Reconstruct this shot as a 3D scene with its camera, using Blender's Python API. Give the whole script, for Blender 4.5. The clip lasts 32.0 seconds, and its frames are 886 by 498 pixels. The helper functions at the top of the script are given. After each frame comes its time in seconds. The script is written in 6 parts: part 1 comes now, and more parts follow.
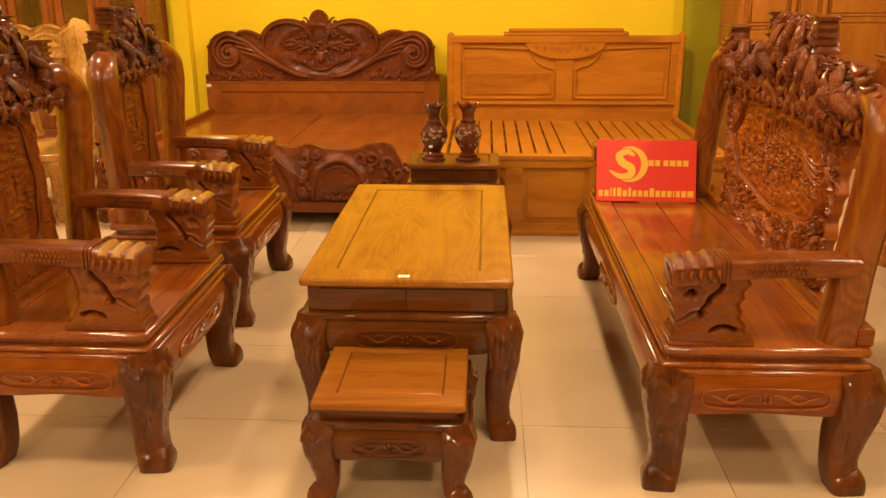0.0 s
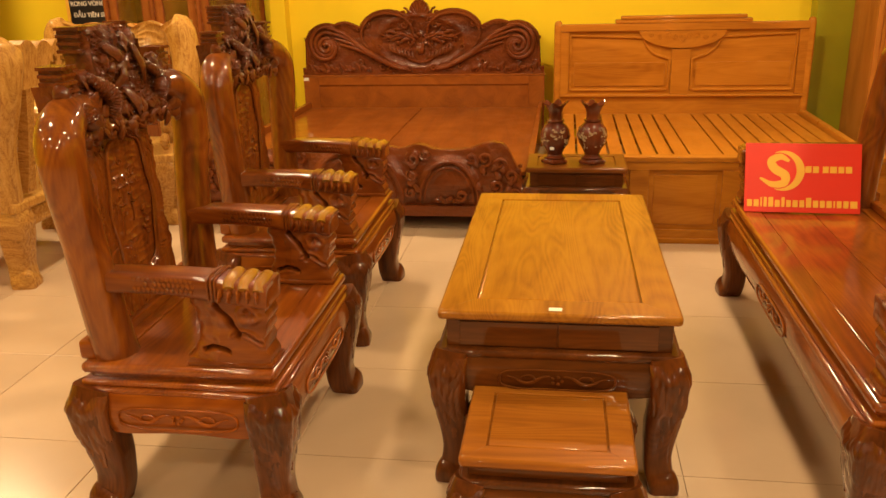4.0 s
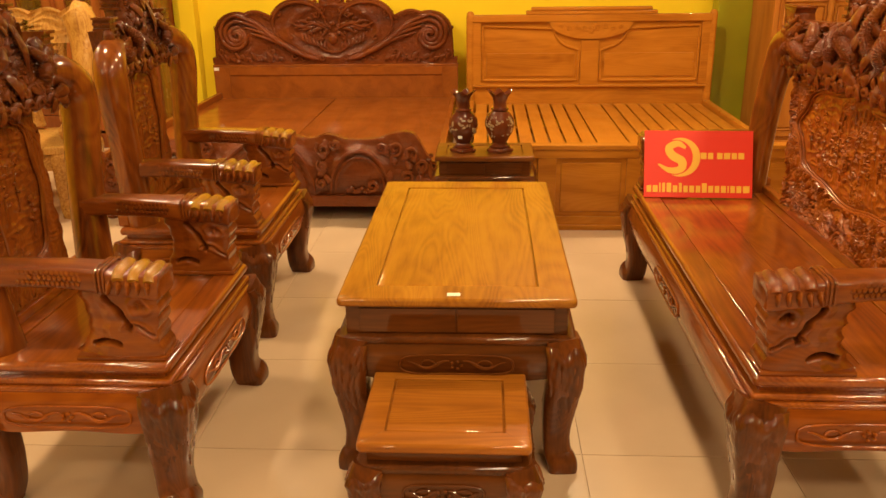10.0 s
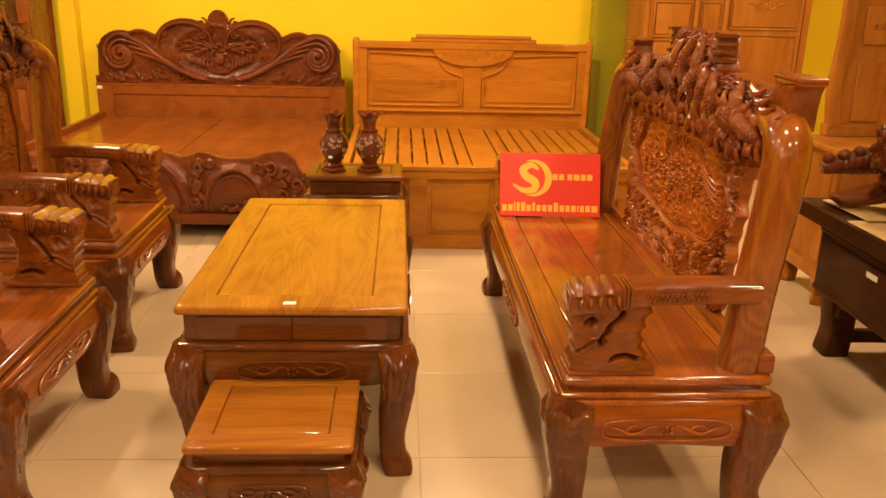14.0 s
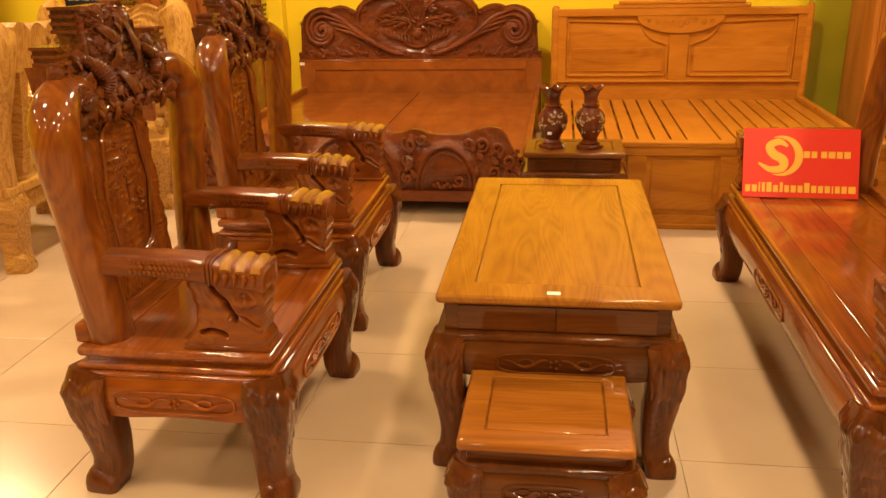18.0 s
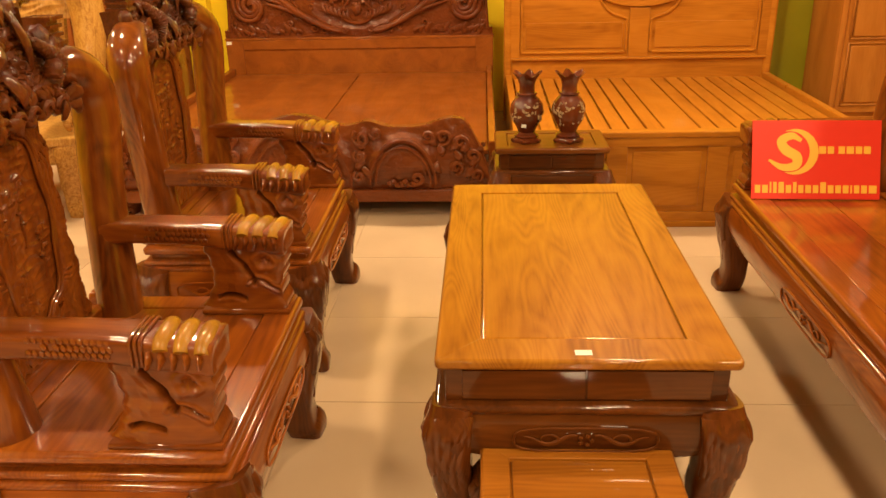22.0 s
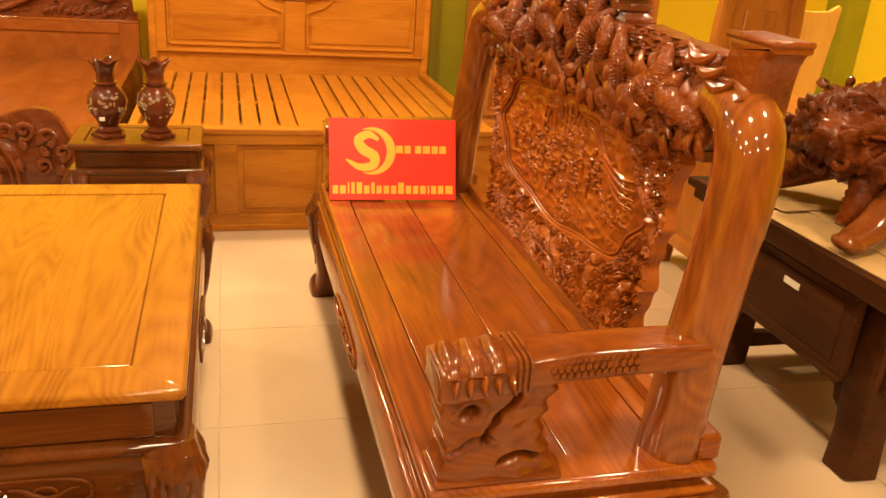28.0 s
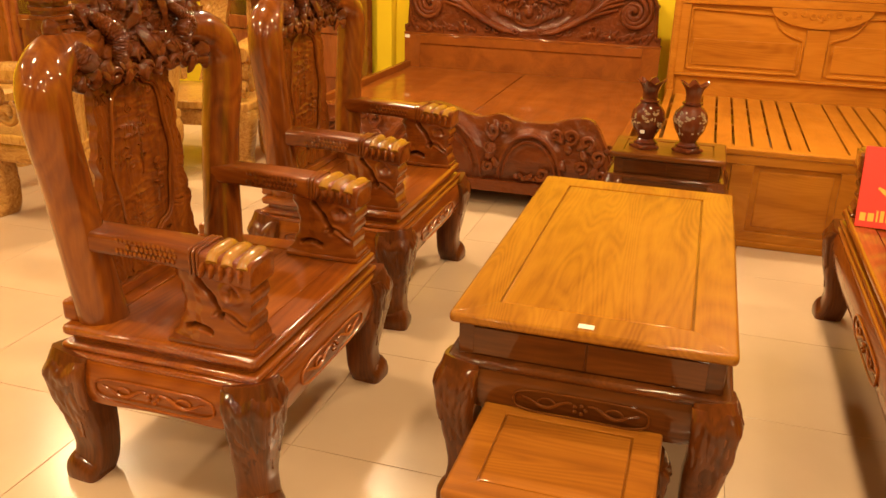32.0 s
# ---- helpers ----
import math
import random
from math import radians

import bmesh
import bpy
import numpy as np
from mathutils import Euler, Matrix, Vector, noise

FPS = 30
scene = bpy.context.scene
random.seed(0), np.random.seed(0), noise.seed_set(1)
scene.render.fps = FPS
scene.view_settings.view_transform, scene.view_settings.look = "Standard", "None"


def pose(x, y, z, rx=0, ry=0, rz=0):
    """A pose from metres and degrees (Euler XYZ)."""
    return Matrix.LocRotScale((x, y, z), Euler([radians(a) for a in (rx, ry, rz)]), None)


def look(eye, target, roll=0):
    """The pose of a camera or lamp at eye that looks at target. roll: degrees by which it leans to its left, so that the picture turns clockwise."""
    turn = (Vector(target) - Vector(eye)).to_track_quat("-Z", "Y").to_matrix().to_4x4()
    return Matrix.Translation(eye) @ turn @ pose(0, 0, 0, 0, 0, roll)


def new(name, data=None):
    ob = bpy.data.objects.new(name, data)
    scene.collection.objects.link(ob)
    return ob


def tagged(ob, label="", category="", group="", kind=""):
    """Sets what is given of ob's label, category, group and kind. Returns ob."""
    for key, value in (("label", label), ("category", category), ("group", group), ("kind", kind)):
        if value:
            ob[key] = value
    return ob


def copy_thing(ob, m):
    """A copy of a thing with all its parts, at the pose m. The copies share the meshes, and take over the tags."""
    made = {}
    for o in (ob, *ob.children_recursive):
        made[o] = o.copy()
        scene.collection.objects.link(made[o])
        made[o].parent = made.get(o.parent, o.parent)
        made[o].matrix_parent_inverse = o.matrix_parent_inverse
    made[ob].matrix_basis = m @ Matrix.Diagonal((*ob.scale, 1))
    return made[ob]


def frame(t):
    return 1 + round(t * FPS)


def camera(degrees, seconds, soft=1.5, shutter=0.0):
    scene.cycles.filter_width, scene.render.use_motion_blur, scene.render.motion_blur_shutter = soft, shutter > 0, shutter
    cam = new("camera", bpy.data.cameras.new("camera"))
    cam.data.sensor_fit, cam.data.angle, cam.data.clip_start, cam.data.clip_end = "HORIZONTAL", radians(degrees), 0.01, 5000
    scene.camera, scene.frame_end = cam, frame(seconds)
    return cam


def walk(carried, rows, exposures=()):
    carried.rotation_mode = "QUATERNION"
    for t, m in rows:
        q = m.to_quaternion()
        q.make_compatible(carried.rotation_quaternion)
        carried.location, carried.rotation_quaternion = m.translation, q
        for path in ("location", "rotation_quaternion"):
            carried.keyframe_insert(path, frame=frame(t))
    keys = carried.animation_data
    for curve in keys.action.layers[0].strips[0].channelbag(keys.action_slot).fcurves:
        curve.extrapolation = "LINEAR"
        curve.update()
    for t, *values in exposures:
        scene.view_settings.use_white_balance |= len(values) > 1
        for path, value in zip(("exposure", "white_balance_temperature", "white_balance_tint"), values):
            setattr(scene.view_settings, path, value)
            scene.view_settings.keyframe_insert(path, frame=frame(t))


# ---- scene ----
cam = camera(56.2, 32.0)
PATH = [
    (0, (0.664, 0.355, 1.423), (0.566, 2.255, 0.806), -0.27),
    (0.5, (0.672, 0.467, 1.421), (0.531, 2.356, 0.780), -0.44),
    (1, (0.685, 0.553, 1.421), (0.524, 2.439, 0.776), -0.26),
    (1.5, (0.691, 0.616, 1.407), (0.501, 2.495, 0.748), -0.06),
    (2, (0.694, 0.612, 1.412), (0.477, 2.478, 0.728), -0.69),
    (2.5, (0.624, 0.610, 1.425), (0.407, 2.473, 0.732), -0.77),
    (3, (0.510, 0.634, 1.417), (0.263, 2.497, 0.734), -0.77),
    (3.5, (0.431, 0.636, 1.448), (0.150, 2.506, 0.799), -1.63),
    (5.5, (0.421, 0.795, 1.459), (0.144, 2.666, 0.808), -0.98),
    (6, (0.430, 0.866, 1.454), (0.102, 2.738, 0.832), -0.06),
    (6.5, (0.436, 0.889, 1.454), (0.073, 2.757, 0.839), 0.40),
    (7, (0.450, 0.914, 1.449), (0.066, 2.777, 0.834), 0.14),
    (7.5, (0.459, 0.912, 1.444), (0.084, 2.777, 0.827), -0.51),
    (8, (0.449, 0.857, 1.452), (0.100, 2.726, 0.829), -0.79),
    (8.5, (0.443, 0.779, 1.453), (0.128, 2.647, 0.810), -1.01),
    (9, (0.463, 0.698, 1.446), (0.199, 2.565, 0.780), -1.20),
    (9.5, (0.477, 0.667, 1.438), (0.276, 2.541, 0.770), -0.76),
    (10, (0.504, 0.645, 1.439), (0.402, 2.527, 0.769), -0.73),
    (10.5, (0.512, 0.645, 1.434), (0.577, 2.523, 0.747), 0.04),
    (11, (0.576, 0.621, 1.443), (0.733, 2.495, 0.764), 1.48),
    (11.5, (0.682, 0.552, 1.442), (0.881, 2.432, 0.790), 3.26),
    (12, (0.722, 0.505, 1.444), (0.909, 2.398, 0.826), 3.03),
    (12.5, (0.737, 0.506, 1.439), (0.906, 2.409, 0.845), 2.39),
    (13, (0.736, 0.518, 1.439), (0.879, 2.422, 0.841), 1.69),
    (13.5, (0.734, 0.527, 1.438), (0.852, 2.430, 0.836), 1.46),
    (15.5, (0.715, 0.513, 1.429), (0.653, 2.402, 0.774), 0.18),
    (16, (0.674, 0.524, 1.431), (0.434, 2.393, 0.761), -0.61),
    (16.5, (0.610, 0.587, 1.437), (0.313, 2.447, 0.765), -0.95),
    (17, (0.533, 0.632, 1.443), (0.259, 2.501, 0.785), -1.16),
    (17.5, (0.458, 0.650, 1.447), (0.184, 2.518, 0.787), -1.83),
    (18, (0.417, 0.656, 1.441), (0.149, 2.518, 0.762), -1.36),
    (18.5, (0.388, 0.721, 1.440), (0.067, 2.571, 0.750), -1.36),
    (19, (0.388, 0.844, 1.450), (-0.001, 2.681, 0.763), -1.61),
    (19.5, (0.392, 0.934, 1.448), (-0.035, 2.768, 0.774), -1.27),
    (20, (0.406, 0.973, 1.442), (-0.043, 2.800, 0.763), -1.24),
    (20.5, (0.373, 0.994, 1.446), (-0.070, 2.820, 0.763), -1.24),
    (21, (0.294, 1.076, 1.455), (-0.099, 2.918, 0.783), -1.47),
    (21.5, (0.218, 1.136, 1.444), (-0.085, 2.984, 0.743), -1.87),
    (22, (0.199, 1.170, 1.442), (0.101, 3.022, 0.692), -1.30),
    (22.5, (0.295, 1.144, 1.408), (0.417, 3.004, 0.685), -0.73),
    (23, (0.463, 1.220, 1.447), (0.831, 3.044, 0.716), 1.00),
    (23.5, (0.605, 1.266, 1.446), (1.134, 3.050, 0.713), 2.67),
    (24, (0.654, 1.298, 1.417), (1.242, 3.063, 0.683), 3.38),
    (24.5, (0.675, 1.306, 1.402), (1.285, 3.057, 0.653), 2.85),
    (25, (0.660, 1.323, 1.438), (1.313, 3.055, 0.681), 2.91),
    (25.5, (0.640, 1.366, 1.424), (1.336, 3.081, 0.666), 3.04),
    (27.5, (0.810, 1.376, 1.385), (1.383, 3.153, 0.669), 4.62),
    (28, (0.846, 1.358, 1.377), (1.340, 3.152, 0.643), 4.28),
    (28.5, (0.854, 1.324, 1.367), (1.242, 3.121, 0.582), 3.16),
    (29, (0.763, 1.195, 1.376), (1.063, 3.006, 0.581), 2.46),
    (29.5, (0.737, 1.110, 1.393), (0.887, 2.928, 0.573), 2.29),
    (30, (0.691, 1.046, 1.398), (0.634, 2.880, 0.602), 1.91),
    (30.5, (0.658, 1.035, 1.403), (0.400, 2.868, 0.646), 1.76),
    (31, (0.641, 1.027, 1.413), (0.246, 2.847, 0.684), 1.24),
    (31.5, (0.620, 1.028, 1.410), (0.131, 2.829, 0.692), 1.32),
    (32, (0.600, 1.018, 1.411), (0.056, 2.800, 0.682), 1.39),
]
EXPOSURES = [(0, -0.12), (3, -0.2), (6, -0.22), (9, -0.22), (11, 0.0), (13, 0.05), (16, 0.0), (18, -0.05), (21, 0.0), (23, 0.08), (25, 0.27), (28, 0.32), (29.5, 0.26), (31, 0.2), (32, 0.12)]
walk(cam, [(t, look(eye, target, roll)) for t, eye, target, roll in PATH], EXPOSURES)

# ---------------------------------------------------------------- world and light
world = bpy.data.worlds.new("world")
scene.world = world
world.use_nodes = True
world.node_tree.nodes["Background"].inputs[0].default_value = (1.0, 0.72, 0.42, 1)
world.node_tree.nodes["Background"].inputs[1].default_value = 0.012
scene.view_settings.exposure = 0.0

CEIL = 2.95
LAMPS = [(lx, ly) for ly in (-2.0, 0.0, 1.9, 3.8, 5.7) for lx in (-3.9, -1.4, 1.0, 3.9) if not (lx > 3 and ly > -0.5)]
LAMPS += [(3.5, 4.85), (2.6, 2.1), (2.6, 0.2)]
LAMP_W = 31.5
for lx, ly in LAMPS:
    lamp = bpy.data.lights.new("downlight_lamp", "AREA")
    lamp.shape, lamp.size, lamp.energy, lamp.color = "DISK", 0.28, LAMP_W * (2.1 if ly > 4.5 else 1.0), (1.0, 0.73, 0.42)
    ob = new("downlight_lamp", lamp)
    ob.matrix_world = pose(lx, ly, CEIL - 0.035)


# ---------------------------------------------------------------- materials
def nodes_of(name):
    m = bpy.data.materials.new(name)
    m.use_nodes = True
    nt = m.node_tree
    return m, nt, nt.nodes, nt.links, nt.nodes["Principled BSDF"]


def ramp(nd, stops):
    r = nd.new("ShaderNodeValToRGB")
    el = r.color_ramp.elements
    while len(el) < len(stops):
        el.new(0.5)
    for e, (p, c) in zip(el, stops):
        e.position, e.color = p, (*c, 1)
    return r


def wood(name, dark, mid, light, axis="y", grain=1.0, rough=0.34, coat=0.75, bump=0.12, carve=0.0, figure=0.5, rings=0.05, lines=62.0, gloss=0.035, swirl=0.55, ior=1.45):
    """Varnished timber: broad figure, fine pores, patchy gloss; carve adds tool-mark relief."""
    m, nt, nd, ln, p = nodes_of(name)
    tc = nd.new("ShaderNodeTexCoord")
    info = nd.new("ShaderNodeObjectInfo")
    add = nd.new("ShaderNodeVectorMath")
    add.operation = "ADD"
    scl = nd.new("ShaderNodeVectorMath")
    scl.operation = "SCALE"
    scl.inputs[0].default_value = (3.1, 1.7, 2.3)
    ln.new(info.outputs["Random"], scl.inputs["Scale"])
    ln.new(tc.outputs["Object"], add.inputs[0])
    ln.new(scl.outputs[0], add.inputs[1])

    def mapped(along, across):
        mp = nd.new("ShaderNodeMapping")
        v = {"x": (along, across, across), "y": (across, along, across), "z": (across, across, along)}[axis]
        mp.inputs["Scale"].default_value = [a * grain for a in v]
        ln.new(add.outputs[0], mp.inputs["Vector"])
        return mp

    broad = nd.new("ShaderNodeTexNoise")
    broad.inputs["Scale"].default_value, broad.inputs["Detail"].default_value = 1.0, 3
    broad.inputs["Distortion"].default_value = 1.2 * figure
    ln.new(mapped(1.3, 7.0).outputs[0], broad.inputs["Vector"])
    hill = nd.new("ShaderNodeTexNoise")
    hill.inputs["Scale"].default_value, hill.inputs["Detail"].default_value = 1.0, 1.2
    hill.inputs["Distortion"].default_value = 0.5 * figure
    ln.new(mapped(swirl, 4.6).outputs[0], hill.inputs["Vector"])
    many = nd.new("ShaderNodeMath")
    many.operation = "MULTIPLY"
    many.inputs[1].default_value = lines
    ln.new(hill.outputs["Fac"], many.inputs[0])
    wave = nd.new("ShaderNodeMath")
    wave.operation = "PINGPONG"
    wave.inputs[1].default_value = 1.0
    ln.new(many.outputs[0], wave.inputs[0])
    fine = nd.new("ShaderNodeTexNoise")
    fine.inputs["Scale"].default_value, fine.inputs["Detail"].default_value = 1.0, 4
    ln.new(mapped(9, 150).outputs[0], fine.inputs["Vector"])
    mix1 = nd.new("ShaderNodeMix")
    mix1.data_type = "FLOAT"
    mix1.inputs[0].default_value = rings
    ln.new(broad.outputs["Fac"], mix1.inputs[2])
    ln.new(wave.outputs[0], mix1.inputs[3])
    mix2 = nd.new("ShaderNodeMix")
    mix2.data_type = "FLOAT"
    mix2.inputs[0].default_value = 0.22
    ln.new(mix1.outputs[0], mix2.inputs[2])
    ln.new(fine.outputs["Fac"], mix2.inputs[3])
    r = ramp(nd, [(0.28, dark), (0.5, mid), (0.74, light)])
    ln.new(mix2.outputs[0], r.inputs["Fac"])
    ln.new(r.outputs["Color"], p.inputs["Base Color"])
    smear = nd.new("ShaderNodeTexNoise")
    smear.inputs["Scale"].default_value, smear.inputs["Detail"].default_value = 7, 3
    ln.new(tc.outputs["Object"], smear.inputs["Vector"])
    mr = nd.new("ShaderNodeMapRange")
    mr.inputs["To Min"].default_value, mr.inputs["To Max"].default_value = rough * 0.7, rough * 1.5
    ln.new(smear.outputs["Fac"], mr.inputs["Value"])
    ln.new(mr.outputs[0], p.inputs["Roughness"])
    p.inputs["Coat Weight"].default_value = coat
    p.inputs["Coat Roughness"].default_value = gloss
    p.inputs["Coat IOR"].default_value = ior
    p.inputs["Specular IOR Level"].default_value = 0.08
    b = nd.new("ShaderNodeBump")
    b.inputs["Strength"].default_value, b.inputs["Distance"].default_value = bump, 0.0012
    ln.new(fine.outputs["Fac"], b.inputs["Height"])
    if carve:
        vor = nd.new("ShaderNodeTexVoronoi")
        vor.feature = "SMOOTH_F1"
        vor.inputs["Scale"].default_value = 55
        nz = nd.new("ShaderNodeTexNoise")
        nz.inputs["Scale"].default_value, nz.inputs["Detail"].default_value = 34, 3
        nz.inputs["Distortion"].default_value = 1.5
        ln.new(tc.outputs["Object"], nz.inputs["Vector"])
        ln.new(nz.outputs["Color"], vor.inputs["Vector"])
        ln.new(tc.outputs["Object"], vor.inputs["Vector"])
        sm = nd.new("ShaderNodeMath")
        sm.operation = "ADD"
        ln.new(vor.outputs["Distance"], sm.inputs[0])
        ln.new(nz.outputs["Fac"], sm.inputs[1])
        b2 = nd.new("ShaderNodeBump")
        b2.inputs["Strength"].default_value, b2.inputs["Distance"].default_value = carve, 0.008
        ln.new(sm.outputs[0], b2.inputs["Height"])
        ln.new(b.outputs[0], b2.inputs["Normal"])
        ln.new(b2.outputs[0], p.inputs["Normal"])
        ln.new(b2.outputs[0], p.inputs["Coat Normal"])
    else:
        ln.new(b.outputs[0], p.inputs["Normal"])
    return m


def plain(name, col, rough=0.5, var=0.12, scale=6.0, bump=0.0, bscale=60.0, metal=0.0, rand=0.0):
    """Painted or moulded surface with faint mottling."""
    m, nt, nd, ln, p = nodes_of(name)
    tc = nd.new("ShaderNodeTexCoord")
    nz = nd.new("ShaderNodeTexNoise")
    nz.inputs["Scale"].default_value, nz.inputs["Detail"].default_value = scale, 5
    ln.new(tc.outputs["Object"], nz.inputs["Vector"])
    lo = [c * (1 - var) for c in col]
    hi = [min(1, c * (1 + var)) for c in col]
    r = ramp(nd, [(0.3, lo), (0.7, hi)])
    if rand:
        info = nd.new("ShaderNodeObjectInfo")
        mm = nd.new("ShaderNodeMath")
        mm.operation = "MULTIPLY_ADD"
        mm.inputs[1].default_value, mm.inputs[2].default_value = rand, -rand / 2
        ln.new(info.outputs["Random"], mm.inputs[0])
        ad = nd.new("ShaderNodeMath")
        ln.new(mm.outputs[0], ad.inputs[0])
        ln.new(nz.outputs["Fac"], ad.inputs[1])
        ln.new(ad.outputs[0], r.inputs["Fac"])
    else:
        ln.new(nz.outputs["Fac"], r.inputs["Fac"])
    ln.new(r.outputs["Color"], p.inputs["Base Color"])
    p.inputs["Roughness"].default_value, p.inputs["Metallic"].default_value = rough, metal
    if bump:
        n2 = nd.new("ShaderNodeTexNoise")
        n2.inputs["Scale"].default_value, n2.inputs["Detail"].default_value = bscale, 4
        ln.new(tc.outputs["Object"], n2.inputs["Vector"])
        b = nd.new("ShaderNodeBump")
        b.inputs["Strength"].default_value, b.inputs["Distance"].default_value = bump, 0.002
        ln.new(n2.outputs["Fac"], b.inputs["Height"])
        ln.new(b.outputs[0], p.inputs["Normal"])
    return m


SET_D, SET_M, SET_L = (0.105, 0.020, 0.002), (0.222, 0.053, 0.004), (0.34, 0.098, 0.007)
DIM_D, DIM_M, DIM_L = (0.075, 0.016, 0.002), (0.185, 0.046, 0.005), (0.30, 0.092, 0.009)
M_SEAT_X = wood("set_wood_x", SET_D, SET_M, SET_L, "x", rings=0.13, coat=1.0)
M_SEAT_Y = wood("set_wood_y", SET_D, SET_M, SET_L, "y", rings=0.13, coat=1.0, gloss=0.11, ior=1.6, figure=0.9)
M_SEAT_Z = wood("set_wood_z", DIM_D, DIM_M, DIM_L, "z", figure=1.6, rings=0.16, lines=30.0, swirl=1.7, coat=1.0, gloss=0.07, ior=1.55)
M_ARM = wood("set_wood_arm", (0.075, 0.015, 0.002), (0.170, 0.040, 0.004), (0.28, 0.080, 0.008), "x", figure=1.6, rings=0.10, lines=40.0, swirl=1.3, coat=1.0, gloss=0.06, bump=0.2)
M_BASE = wood("set_wood_base", (0.034, 0.0085, 0.0017), (0.085, 0.023, 0.0034), (0.145, 0.043, 0.007), "x", rings=0.1, coat=1.0)
M_BASE_Y = wood("set_wood_base_y", (0.034, 0.0085, 0.0017), (0.085, 0.023, 0.0034), (0.145, 0.043, 0.007), "y", rings=0.1, coat=1.0)
# Set wood darkened for the legs: their shade is put into the colour.
M_LEG_SHADED = wood("set_wood_leg_shaded", (0.040, 0.009, 0.002), (0.105, 0.027, 0.004), (0.18, 0.050, 0.008), "z", rings=0.1, coat=1.0, figure=1.2, swirl=1.0, gloss=0.06)
M_STOOL = wood("stool_top_wood", (0.20, 0.06, 0.006), (0.31, 0.105, 0.010), (0.39, 0.145, 0.016), "x", figure=0.7, rings=0.16)
M_SIDE = wood("side_table_wood", (0.085, 0.024, 0.003), (0.15, 0.045, 0.006), (0.205, 0.066, 0.009), "x", figure=0.8, rings=0.14, coat=0.4, gloss=0.14)
# One carved wood in two tones: shaded on the chairs, lit on the bench.
M_CARVE = wood("set_wood_carved_shaded", (0.048, 0.010, 0.002), (0.125, 0.030, 0.005), (0.215, 0.060, 0.010), "y", rough=0.3, coat=0.9, carve=0.42, gloss=0.06)
M_CARVE_BN_LIT = wood("bench_cresting_wood_lit", (0.068, 0.014, 0.002), (0.175, 0.040, 0.005), (0.28, 0.075, 0.009), "y", rough=0.3, coat=0.7, carve=0.26, gloss=0.10)
M_CARVE_LT = wood("set_wood_relief", (0.125, 0.027, 0.002), (0.27, 0.066, 0.005), (0.38, 0.108, 0.009), "z", coat=0.6, carve=0.10, gloss=0.15)
M_SPLAT = wood("set_wood_splat", DIM_D, DIM_M, DIM_L, "z", coat=1.0, figure=1.0, rings=0.12, carve=0.05)
M_TIP = wood("set_wood_sap", (0.17, 0.066, 0.006), (0.30, 0.135, 0.011), (0.41, 0.205, 0.018), "y", rough=0.25, coat=0.6, gloss=0.08)
M_TOP = wood("table_top_wood", (0.215, 0.073, 0.005), (0.325, 0.126, 0.009), (0.405, 0.172, 0.014), "y", figure=1.5, rings=0.20, lines=60.0, swirl=0.7, coat=0.7, gloss=0.10)
M_BAT = wood("root_wood_dark_carved", (0.036, 0.008, 0.001), (0.115, 0.025, 0.004), (0.21, 0.052, 0.007), "x", rough=0.25, coat=0.5, carve=0.4, gloss=0.12)
M_BAT_S = wood("root_wood_polished", (0.075, 0.018, 0.003), (0.175, 0.046, 0.008), (0.28, 0.082, 0.014), "x", figure=1.5, rings=0.14, lines=30.0, swirl=1.4, coat=1.0, gloss=0.08)
M_BED_L = wood("red_bed_wood", (0.17, 0.042, 0.006), (0.25, 0.07, 0.010), (0.32, 0.096, 0.014), "y", figure=0.6, rings=0.1)
M_BED_L_C = wood("red_bed_carved", (0.070, 0.015, 0.004), (0.150, 0.036, 0.008), (0.23, 0.062, 0.013), "x", rough=0.26, coat=0.7, carve=0.36, gloss=0.13)
M_BED_R = wood("gold_bed_wood", (0.29, 0.095, 0.009), (0.42, 0.155, 0.015), (0.51, 0.20, 0.022), "x", figure=0.8, rings=0.12, rough=0.3, coat=0.3)
M_BED_R_Y = wood("gold_bed_slat_wood", (0.33, 0.11, 0.010), (0.45, 0.17, 0.016), (0.54, 0.215, 0.024), "y", figure=0.8, rings=0.10, rough=0.3, coat=0.3)
M_ROOT = wood("pale_root_wood", (0.24, 0.095, 0.020), (0.47, 0.245, 0.055), (0.60, 0.36, 0.10), "z", grain=2.4, figure=3.0, rings=0.16, lines=30.0, swirl=3.5)
M_ROOT_C = wood("pale_root_carved", (0.20, 0.078, 0.016), (0.42, 0.21, 0.048), (0.56, 0.32, 0.09), "x", grain=2.4, figure=3.0, rings=0.16, lines=30.0, swirl=3.5, carve=0.3)
M_DARK = wood("dark_table_wood", (0.022, 0.008, 0.002), (0.048, 0.016, 0.005), (0.085, 0.028, 0.008), "y", rough=0.45, coat=0.15, rings=0.12)
M_ROBE = wood("wardrobe_wood", (0.26, 0.085, 0.014), (0.38, 0.14, 0.022), (0.48, 0.19, 0.034), "z", rough=0.3, coat=0.2)
M_CAB = wood("display_cabinet_wood", (0.10, 0.025, 0.007), (0.22, 0.06, 0.014), (0.32, 0.10, 0.022), "z", rough=0.25)
M_BOARD = wood("pale_board_wood", (0.60, 0.32, 0.06), (0.72, 0.42, 0.085), (0.78, 0.48, 0.11), "z", rough=0.4, coat=0.0)
M_WALL = plain("yellow_wall_paint", (0.86, 0.63, 0.010), rough=0.85, var=0.04, scale=1.5, bump=0.12)
